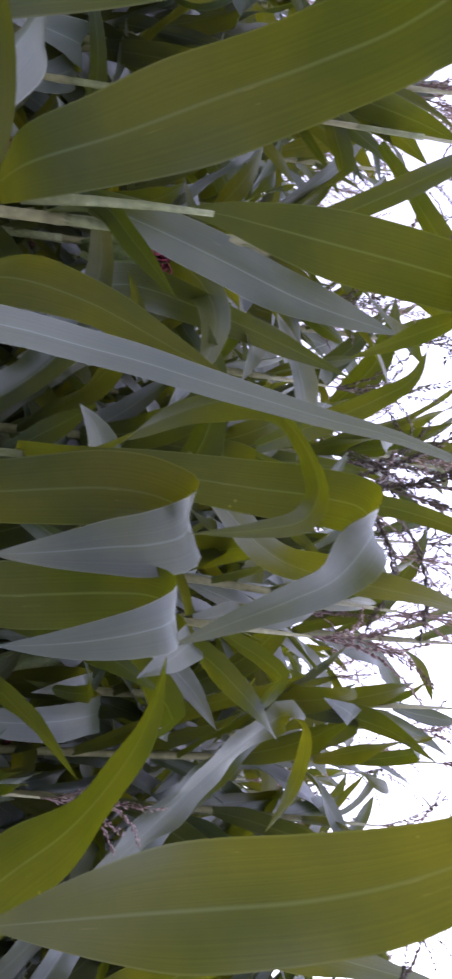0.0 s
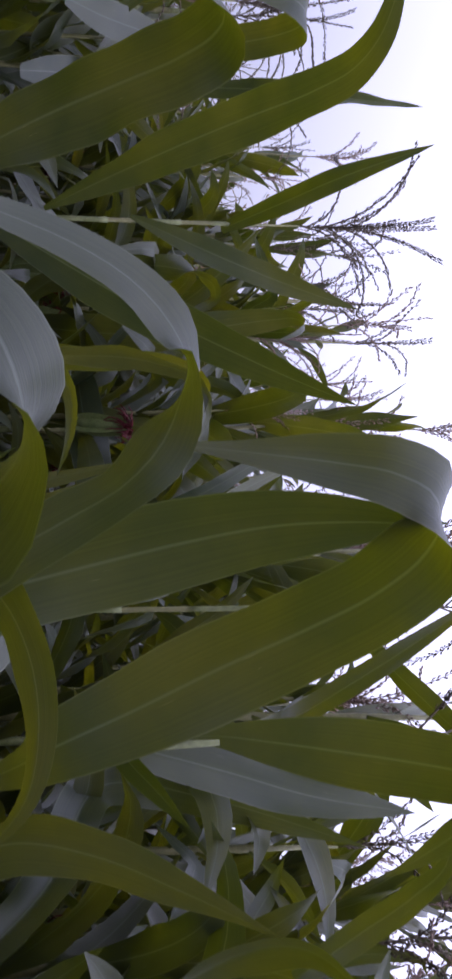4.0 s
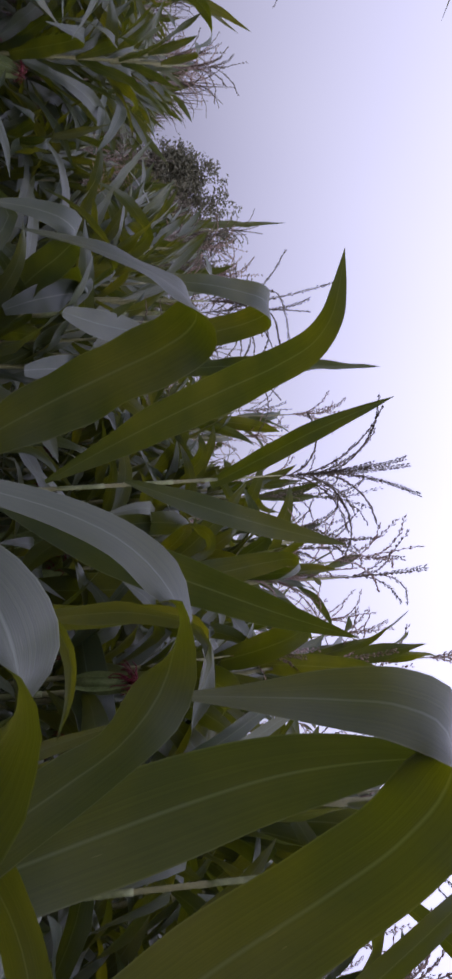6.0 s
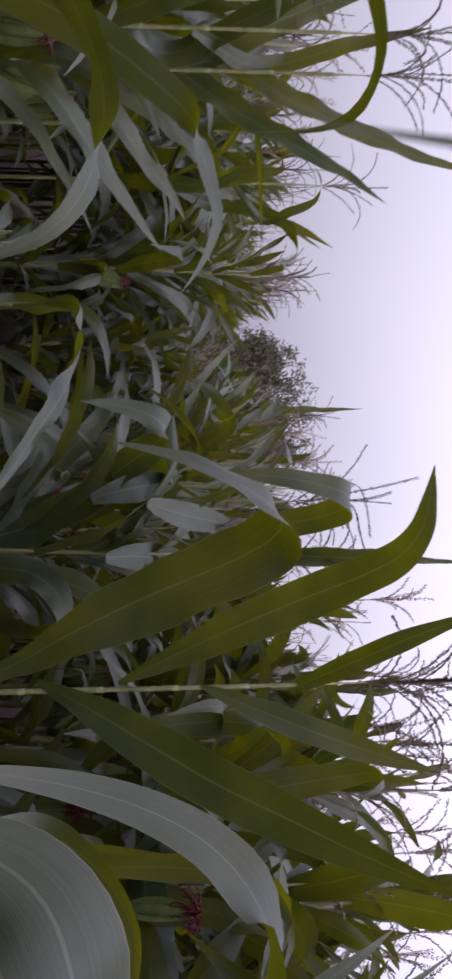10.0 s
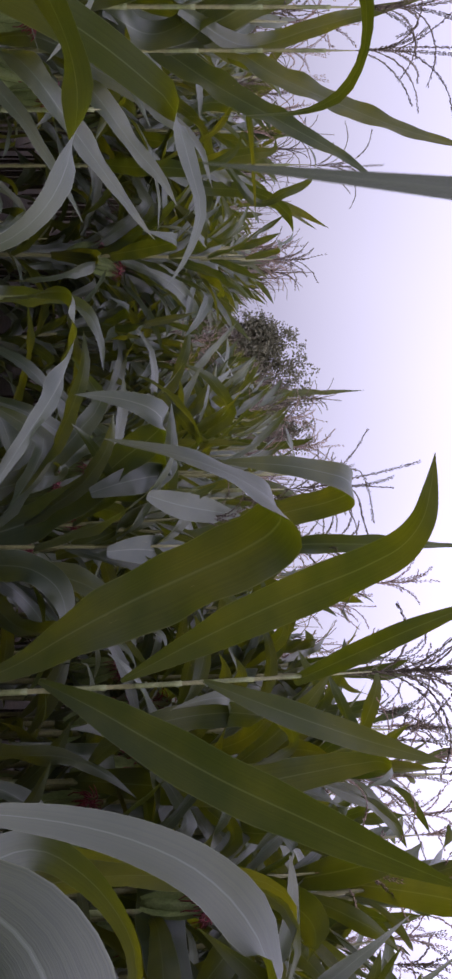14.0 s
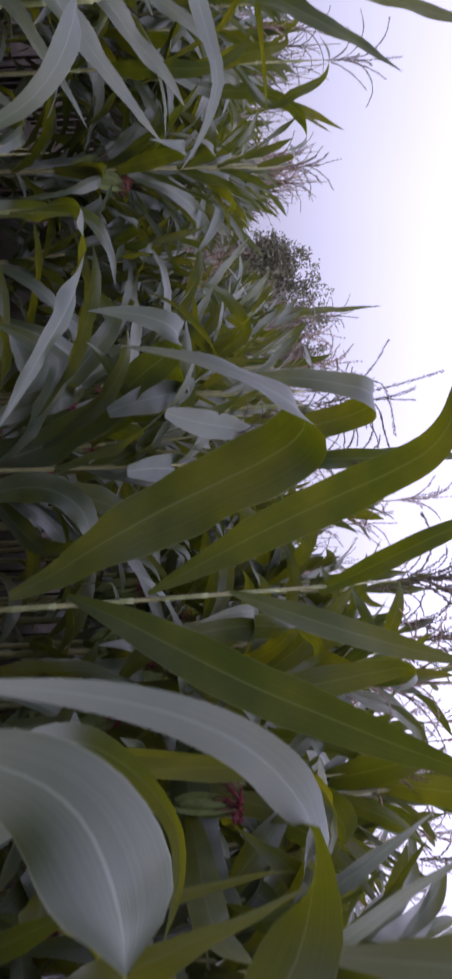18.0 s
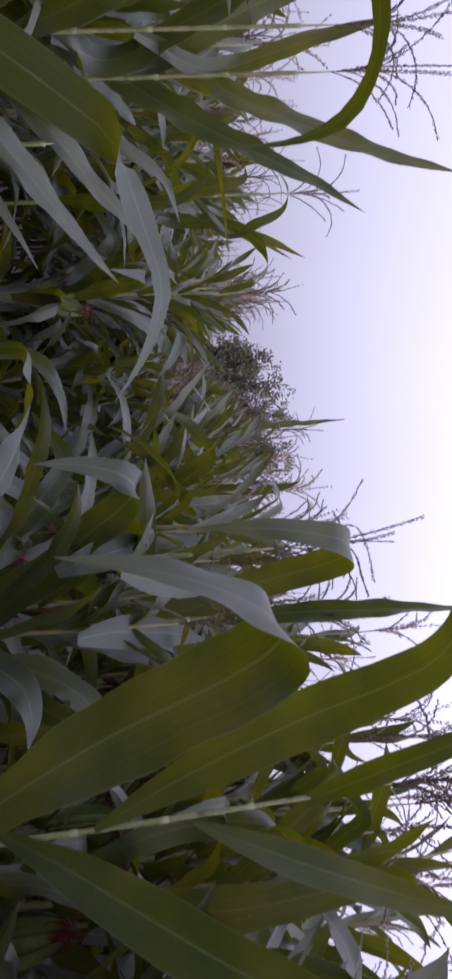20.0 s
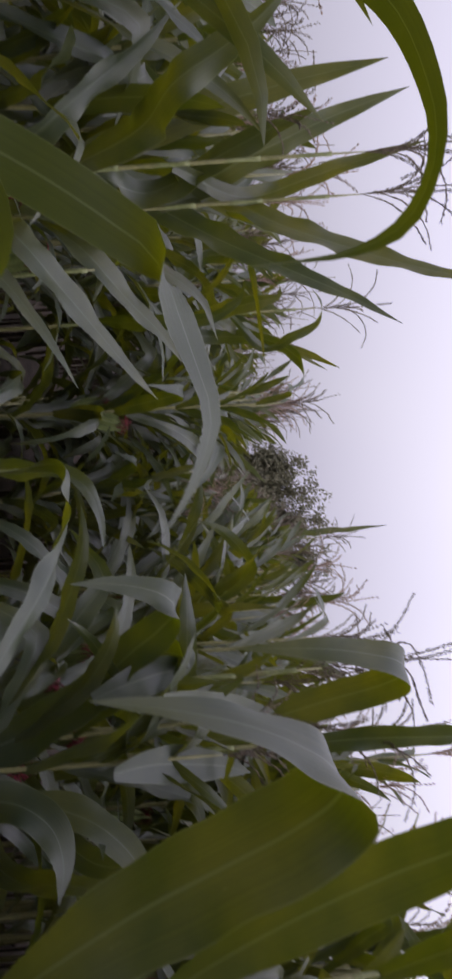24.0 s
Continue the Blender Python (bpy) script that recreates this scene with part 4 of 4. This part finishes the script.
blade(maize_r, 0.06, (-0.019, -0.033, 1.393, 16), (-0.054, -0.167, 1.55, 38), (-0.066, -0.166, 1.603, 49), (-0.082, -0.166, 1.65, 47), (-0.096, -0.17, 1.686, 35), (-0.104, -0.178, 1.702, 33), (-0.111, -0.188, 1.707, 15), (-0.118, -0.198, 1.701, 0), (-0.121, -0.206, 1.684, -1), (-0.125, -0.216, 1.652, -6), (-0.131, -0.224, 1.617, -9), (-0.142, -0.231, 1.577, -10), peak=0.5, keel=8, wave=0.4)
blade(maize_r, 0.052, (0.005, 0.003, 1.536, -2), (-0.054, -0.035, 1.617, -2), (-0.068, -0.043, 1.699, -4), (-0.089, -0.058, 1.773, -3), (-0.115, -0.074, 1.831, -5), (-0.137, -0.094, 1.859, 6), (-0.142, -0.109, 1.864, -32), (-0.14, -0.131, 1.853, -84), (-0.127, -0.152, 1.835, -62), (-0.112, -0.17, 1.798, -73), (-0.094, -0.187, 1.754, -77), (-0.08, -0.207, 1.705, -80), peak=0.55, keel=8, wave=0.4)
blade(maize_r, 0.068, (0.172, 0.070, 1.339, -43), (0.340, 0.084, 1.529, -49), (0.506, 0.083, 1.616, -39), (0.422, 0.076, 1.768, -19), (0.234, 0.011, 1.867, -25), (0.228, -0.006, 1.945, -34))
blade(maize_r, 0.035, (-0.004, 0.006, 1.595, 52), (-0.191, -0.051, 1.782, 138), (-0.195, -0.081, 1.797, 151), (-0.191, -0.108, 1.804, 171), (-0.187, -0.128, 1.795, 213), (-0.177, -0.137, 1.761, 221), (-0.166, -0.141, 1.710, 201))
blade(maize_r, 0.063, (0.170, 0.067, 1.285, -19), (0.336, 0.190, 1.487, -19), (0.500, 0.296, 1.571, 19), (0.456, 0.277, 1.761, 20), (0.409, 0.253, 1.923, 10), (0.380, 0.235, 2.016, 2), (0.371, 0.217, 2.062, -19), (0.376, 0.171, 2.050, -105))
blade(maize_r, 0.043, (0.006, 0.018, 1.708, -66), (0.043, -0.076, 1.828, -65), (-0.001, -0.109, 1.898, -69), (-0.027, -0.130, 1.967, -51), (-0.042, -0.157, 2.039, -46))
blade(maize_r, 0.021, (0.003, 0.028, 1.788, 23), (-0.028, -0.029, 1.880, 21), (-0.050, -0.046, 1.926, 21), (-0.073, -0.072, 1.973, 22), (-0.101, -0.122, 2.048, 23))
blade(maize_r, 0.030, (0.001, 0.038, 1.787, -54), (-0.029, 0.061, 1.855, -53), (-0.066, 0.070, 1.900, -54), (-0.095, 0.083, 1.932, -46), (-0.110, 0.110, 1.944, -44))
maize_s = maize_plant(1.163, -0.263, 1.91, "maize plant with one very broad olive leaf", (0.000, 0.000), 0.0085, 33, True, 0.34, 9, 1.2)
blade(maize_s, 0.071, (-0.507, 0.146, 1.611, -117), (-0.507, 0.149, 1.64, -116), (-0.51, 0.154, 1.688, -112), (-0.518, 0.159, 1.737, -106), (-0.532, 0.165, 1.786, -100), (-0.551, 0.176, 1.833, -92), (-0.567, 0.188, 1.865, -87), (-0.59, 0.207, 1.901, -82), (-0.622, 0.232, 1.939, -81), base=0.08, peak=0.3, keel=14, wave=0.6)
blade(maize_s, 0.07, (-0.008, -0.019, 1.399, -24), (-0.276, 0.164, 1.592, -23), (-0.311, 0.198, 1.637, -20), (-0.341, 0.235, 1.669, -14), (-0.365, 0.273, 1.691, -8), (-0.375, 0.301, 1.7, -5), (-0.387, 0.331, 1.704, -5), peak=0.5, keel=14)
blade(maize_s, 0.08, (0.49, -0.094, 1.431, 50), (0.429, 0.226, 1.753, 42), (0.381, 0.287, 1.813, 40), (0.339, 0.342, 1.872, 42), (0.305, 0.382, 1.922, 46), (0.285, 0.402, 1.957, 116), (0.272, 0.39, 1.977, 206), (0.265, 0.358, 1.983, 254), (0.262, 0.312, 1.975, 281), (0.271, 0.263, 1.954, 307), (0.28, 0.214, 1.92, 313), peak=0.4, keel=10)
blade(maize_s, 0.084, (0.496, -0.079, 1.548, 57), (0.528, 0.240, 1.769, 57), (0.455, 0.327, 1.865, 60), (0.394, 0.391, 1.951, 64), (0.369, 0.402, 1.984, 76))
blade(maize_s, 0.072, (0.485, -0.088, 1.539, -42), (0.300, 0.005, 1.773, -45), (0.112, 0.082, 1.882, 28), (0.073, 0.063, 2.000, 29), (0.054, 0.042, 2.093, 28), (0.039, 0.006, 2.201, 28))
maize_g = maize_plant(-0.934, 0.684, 1.99, "maize plant with a long twisted grey leaf over the alley", (0.000, 0.000), 0.0125, 40, True, 0.34, 9, 1)
blade(maize_g, 0.046, (0.005, 0.013, 1.121, 72), (0.47, -0.017, 1.422, 70), (0.512, -0.035, 1.483, 70), (0.541, -0.036, 1.528, 70), (0.568, -0.04, 1.561, 70), (0.591, -0.038, 1.589, 69), (0.609, -0.037, 1.608, 42), (0.625, -0.034, 1.615, -34), (0.645, -0.023, 1.621, -62), (0.668, -0.013, 1.628, -57), (0.688, -0.006, 1.633, -60), (0.712, 0.007, 1.626, -63), (0.733, 0.017, 1.614, -66), (0.754, 0.024, 1.597, -68), peak=0.45, keel=8, wave=0.4)
blade(maize_g, 0.046, (0.003, 0.017, 1.101, 32), (0.452, -0.042, 1.464, 31), (0.521, -0.058, 1.502, 31), (0.581, -0.07, 1.526, 29), (0.627, -0.077, 1.534, 65), (0.666, -0.08, 1.53, 17), (0.691, -0.08, 1.523, -35), (0.717, -0.077, 1.507, -43), (0.738, -0.074, 1.483, -55), (0.755, -0.076, 1.448, -67), (0.769, -0.084, 1.409, -71), peak=0.45, keel=8, wave=0.4)
blade(maize_g, 0.03, (-0.005, 0.016, 1.136, 52), (0.295, 0.058, 1.725, 46), (0.346, 0.046, 1.759, 45), (0.396, 0.038, 1.783, 41), (0.437, 0.043, 1.796, 38), (0.472, 0.056, 1.804, 32), (0.497, 0.08, 1.802, 26), (0.515, 0.108, 1.787, 37), (0.52, 0.131, 1.755, 2), (0.516, 0.149, 1.703, -19), (0.511, 0.161, 1.65, -23), (0.508, 0.169, 1.598, -25), peak=0.4, keel=16, wave=0.3)
maize_f = maize_plant(-1.315, 2.110, 2.09, "maize plant with stiff pointed grey leaves", (0.000, 0.000), 0.009, 41, True, 0.34, 9, 1)
blade(maize_f, 0.125, (-0.021, 0.019, 0.938, 58), (-0.293, 0.171, 1.236, 69), (-0.127, 0.133, 1.455, 80), (0.053, 0.096, 1.686, 80), (0.188, 0.046, 1.871, 79), (0.296, 0.021, 2.034, 79), (0.398, -0.004, 2.161, 80), keel=12, wave=0.6)
blade(maize_f, 0.095, (-0.007, 0.007, 1.514, 43), (-0.098, 0.105, 1.669, 48), (0.057, 0.043, 1.874, 64), (0.157, 0.017, 2.056, 62), (0.25, -0.021, 2.23, 60), (0.328, -0.06, 2.417, 58), keel=12, wave=0.6)
blade(maize_f, 0.092, (-0.019, 0.022, 0.9, -142), (0.011, -0.071, 1.179, -150), (0.038, 0.041, 1.331, -151), (0.092, 0.148, 1.489, -150), (0.176, 0.239, 1.625, -149), (0.286, 0.278, 1.664, -150), keel=12, wave=0.6)
blade(maize_f, 0.076, (-0.01, 0.011, 0.716, -62), (0.274, -0.402, 1.041, -127), (0.27, -0.373, 1.067, -127), (0.321, -0.277, 1.151, -132), (0.412, -0.196, 1.223, -134), (0.492, -0.144, 1.269, -135), (0.558, -0.106, 1.302, -135), keel=12, wave=0.6)
blade(maize_f, 0.096, (-0.004, 0.007, 0.955, -63), (0.268, -0.294, 1.226, -88), (0.353, -0.215, 1.299, -88), (0.437, -0.145, 1.37, -88), (0.517, -0.081, 1.437, -88), (0.574, -0.033, 1.493, -88), keel=12, wave=0.6)
blade(maize_f, 0.088, (0.002, 0.013, 1.187, -62), (0.153, -0.042, 1.326, -70), (0.256, 0.04, 1.421, -70), (0.339, 0.108, 1.508, -70), (0.403, 0.145, 1.553, -71), keel=12, wave=0.6)
ear(maize_f, 0.95, 0.5, seed=41)
maize_e = maize_plant(-1.348, 1.972, 2.08, "maize plant with upright leaves crossing its tassel", (0.000, 0.000), 0.009, 43, True, 0.34, 9, 1)
blade(maize_e, 0.095, (-0.01, 0.02, 1.103, -24), (-0.025, 0.102, 1.218, -26), (-0.07, 0.031, 1.385, -39), (-0.117, -0.043, 1.636, -33), (-0.128, -0.109, 1.869, -30), (-0.126, -0.174, 2.12, -28), keel=12, wave=0.6)
blade(maize_e, 0.088, (-0.006, 0.013, 1.364, -18), (-0.067, 0.212, 1.582, -20), (-0.114, 0.138, 1.798, -30), (-0.157, 0.067, 2.001, -28), (-0.187, -0.002, 2.223, -26), keel=12, wave=0.6)
blade(maize_e, 0.105, (-0.002, 0.014, 1.364, 64), (0.007, 0.104, 1.483, 177), (-0.052, 0.066, 1.674, 190), (-0.103, 0.019, 1.842, 186), (-0.124, -0.025, 1.973, 183), keel=12, wave=0.6)
blade(maize_e, 0.060, (-0.000, 0.008, 1.575, -54), (-0.032, 0.216, 1.792, 0), (-0.063, 0.183, 1.970, 2), (-0.086, 0.140, 2.142, 2), (-0.096, 0.099, 2.288, 1))
blade(maize_e, 0.084, (-0.007, 0.001, 1.088, 88), (0.044, -0.253, 1.323, 89), (-0.012, -0.302, 1.443, 89), (-0.062, -0.337, 1.544, 89), (-0.112, -0.385, 1.630, 89))
blade(maize_e, 0.096, (-0.003, -0.004, 1.294, -17), (0.034, -0.191, 1.514, -26), (0.068, -0.374, 1.616, -25), (0.034, -0.407, 1.707, -34), (0.000, -0.439, 1.783, -33), (-0.055, -0.474, 1.859, -32))
ear(maize_e, 1, -0.6, seed=43)
maize_n = maize_plant(0.780, 0.780, 2.08, "maize plant with a narrow top leaf and a loose tassel", (0.000, 0.000), 0.0065, 52, True, 0.36, 11, 1.4)
blade(maize_n, 0.034, (0.008, -0.016, 1.934, 30), (0.030, -0.089, 1.987, 20), (0.053, -0.170, 2.046, 20), (0.095, -0.316, 2.150, 20))
maize_w = maize_plant(-0.565, 2.036, 1.14, "low maize plant with pale leaves hanging into the alley", (0.000, 0.000), 0.011, 54, False)
blade(maize_w, 0.070, (0.002, -0.009, 1.076, 69), (0.033, -0.100, 1.285, 150), (0.117, -0.151, 1.295, 173), (0.196, -0.214, 1.302, 178), (0.248, -0.252, 1.294, 164), (0.325, -0.315, 1.274, 136), (0.422, -0.376, 1.230, 133), (0.604, -0.435, 1.129, 133))
blade(maize_w, 0.060, (-0.007, 0.016, 0.929, -23), (-0.034, 0.099, 1.051, 27), (0.002, 0.019, 1.179, 41), (0.027, -0.022, 1.271, 67), (0.071, -0.048, 1.321, 75), (0.138, -0.060, 1.347, 82), (0.223, -0.059, 1.356, 69))
maize_v = maize_plant(-1.525, 3.259, 2.12, "maize plant with small hooked olive leaves", (0.000, 0.000), 0.01, 56, True, 0.33, 8, 1)
blade(maize_v, 0.032, (-0.005, -0.009, 1.421, -4), (-0.037, -0.228, 1.681, -11), (-0.072, -0.444, 1.803, -14), (0.042, -0.471, 1.814, 14), (0.245, -0.481, 1.828, 10), (0.486, -0.505, 1.834, 10))
blade(maize_v, 0.072, (-0.003, -0.001, 1.154, -17), (0.145, -0.285, 1.440, 21), (0.168, -0.363, 1.685, 21), (0.122, -0.395, 1.768, 27), (0.048, -0.412, 1.797, 40))
blade(maize_v, 0.072, (-0.002, 0.014, 1.427, -52), (0.005, 0.215, 1.646, -46), (0.049, 0.153, 1.825, -43), (0.126, 0.093, 1.962, -45), (0.236, 0.065, 2.045, -47), (0.320, 0.038, 2.039, -86), (0.374, 0.013, 1.934, -59))
blade(maize_v, 0.051, (0.015, 0.001, 1.743, 64), (0.146, 0.066, 1.906, 123), (0.124, 0.005, 2.002, 115), (0.073, -0.028, 2.121, 131), (0.004, -0.044, 2.140, 218), (-0.073, -0.059, 2.098, 222))
blade(maize_v, 0.072, (-0.010, -0.006, 1.397, 76), (-0.159, -0.224, 1.651, 89), (-0.096, -0.285, 1.827, 170), (-0.015, -0.316, 1.971, 173), (0.061, -0.331, 2.063, 180))
blade(maize_v, 0.080, (0.004, -0.013, 1.579, 6), (0.068, -0.223, 1.792, 7), (0.070, -0.254, 1.870, 7), (0.061, -0.270, 1.935, 4), (0.025, -0.285, 1.939, 4))
blade(maize_v, 0.065, (-0.005, 0.014, 1.412, 16), (-0.061, 0.253, 1.727, 14), (-0.120, 0.496, 1.877, 6), (-0.007, 0.466, 2.037, 8), (0.137, 0.421, 2.216, 14))
blade(maize_v, 0.065, (0.004, 0.008, 1.656, -56), (0.025, 0.352, 1.993, -52), (0.074, 0.350, 2.118, -56), (0.170, 0.319, 2.263, -60))

maize_t = maize_plant(-0.778, 5.417, 2.35, "tall maize plant with a stiff narrow top leaf over the row", (0, 0), 0.011, 61, True, 0.3, 7, 0.9)
blade(maize_t, 0.075, (-0.104, 0.11, 1.478, -128), (-0.079, 0.112, 1.863, -128), (-0.055, 0.066, 2.244, -129), (-0.048, 0.01, 2.57, -129), (-0.047, -0.049, 2.819, -129))
blade(maize_t, 0.07, (-0.114, 0.105, 1.382, 57), (-0.253, 0.085, 1.624, 56), (-0.309, 0.018, 1.861, 57), (-0.274, -0.037, 2.046, 59))
blade(maize_t, 0.075, (-0.104, 0.11, 1.478, -122), (0.028, 0.132, 1.717, -122), (0.176, 0.122, 1.957, -128), (0.206, 0.081, 2.147, -131))

ear(maize_l, 0.993, -1.60, 0.25, (-0.003, -0.080), 0.13, seed=71)
ear(maize_l, 1.110, -0.40, 0.25, (-0.107, -0.001), 0.13, seed=72)
maize_y = maize_plant(-1.096, 2.033, 1.35, "maize stalk bearing an ear with dark red silk in the row", (0, 0), 0.011, 121, False)
ear(maize_y, 1.102, -1.20, 0.25, (-0.019, -0.033), 0.13, seed=73)
maize_z = maize_plant(0.968, 2.292, 1.40, "maize stalk bearing an ear with dark red silk in the row", (0, 0), 0.011, 122, False)
ear(maize_z, 1.110, -1.80, 0.25, (-0.037, -0.038), 0.13, seed=74)
maize_c = maize_plant(0.873, 1.547, 1.60, "maize stalk bearing an ear with dark red silk in the row", (0, 0), 0.011, 99, False)
ear(maize_c, 1.489, -1.80, 0.25, (-0.042, -0.035), 0.13, seed=75)
maize_d = maize_plant(1.101, 0.830, 1.70, "maize stalk bearing an ear with dark red silk in the row", (0, 0), 0.011, 100, False)
ear(maize_d, 1.535, -2.40, 0.25, (-0.029, -0.041), 0.13, seed=76)
blade(maize_c, 0.05, (0, 0, 1.35, -16), (-0.441, -0.688, 1.469, -17), (-0.452, -0.729, 1.533, -19), (-0.462, -0.763, 1.597, -18), (-0.474, -0.79, 1.651, -18), (-0.477, -0.813, 1.688, -15), (-0.468, -0.83, 1.71, -18), (-0.457, -0.848, 1.713, -12), (-0.441, -0.856, 1.706, -44), (-0.421, -0.867, 1.7, -90), base=0.35, peak=0.4, keel=10, wave=0.5)
blade(maize_c, 0.06, (0, 0, 1.3, 16), (-0.213, -0.647, 1.444, 118), (-0.243, -0.649, 1.533, 125), (-0.263, -0.656, 1.599, 121), (-0.281, -0.668, 1.653, 132), (-0.288, -0.677, 1.69, 135), base=0.35, peak=0.4, keel=16, wave=0.5)
blade(maize_c, 0.06, (0, 0, 1.5, 50), (-0.245, -0.735, 1.742, 121), (-0.278, -0.723, 1.801, 122), (-0.311, -0.716, 1.862, 121), (-0.348, -0.713, 1.921, 120), base=0.35, peak=0.4, keel=10, wave=0.5)
part("sheath", joined("sheath", [tube_block([(-0.011, -0.036, 1.275), (-0.251, 0.055, 1.423), (-0.491, 0.146, 1.611)], (0.011, 0.009, 0.005), 8)]), SHEATH, maize_s)
part("sheath", joined("sheath", [tube_block([(0.007, 0.006, 1.348), (-0.048, -0.043, 1.409), (-0.103, -0.092, 1.510)], (0.011, 0.009, 0.005), 8)]), SHEATH, maize_k)
part("sheath", joined("sheath", [tube_block([(-0.034, -0.003, 1.555), (-0.028, 0.011, 1.609), (-0.025, 0.018, 1.658), (-0.023, 0.021, 1.706)], np.linspace(0.0052, 0.0026, 4), 8)]), SHEATH, maize_p)

# upper blade that arches over the alley
blade(maize_g, 0.042, (0.001, -0.005, 1.708, 0), (0.2, -0.1, 1.95, 2), (0.45, -0.25, 2.06, 4), (0.72, -0.44, 2.02, 4), (0.936, -0.576, 1.739, 94), (0.936, -0.591, 1.696, 129), (0.935, -0.593, 1.68, 97), (0.934, -0.594, 1.667, 88), (0.933, -0.595, 1.655, 88), (0.932, -0.596, 1.645, 87), (0.932, -0.597, 1.636, 87), peak=0.75, keel=8, wave=0.3)
# upper blade above the view, added to shade the twisted leaf below it
blade(maize_g, 0.072, (0.001, -0.007, 1.801, 0), (0.185, 0.137, 2.038, 0), (0.369, 0.268, 2.143, -8), (0.571, 0.384, 2.108, -10))
# extra blade added among the near leaves to shade them
blade(maize_k, 0.080, (-0.001, 0.002, 1.327, 0), (-0.023, 0.158, 1.487, 0), (-0.026, 0.297, 1.522, 0), (0.011, 0.461, 1.432, 0))


sow()
for tx, ty, th, tw, ts in ((-13.2, 56.0, 8.4, 2.2, 1), (-11.2, 56.5, 9.2, 2.4, 2), (-8.6, 57.5, 9.7, 2.5, 3), (-6.0, 59.0, 10.0, 2.3, 4)):
    tree(tx, ty, th, tw, ts, "dark leafy tree standing beyond the maize field")
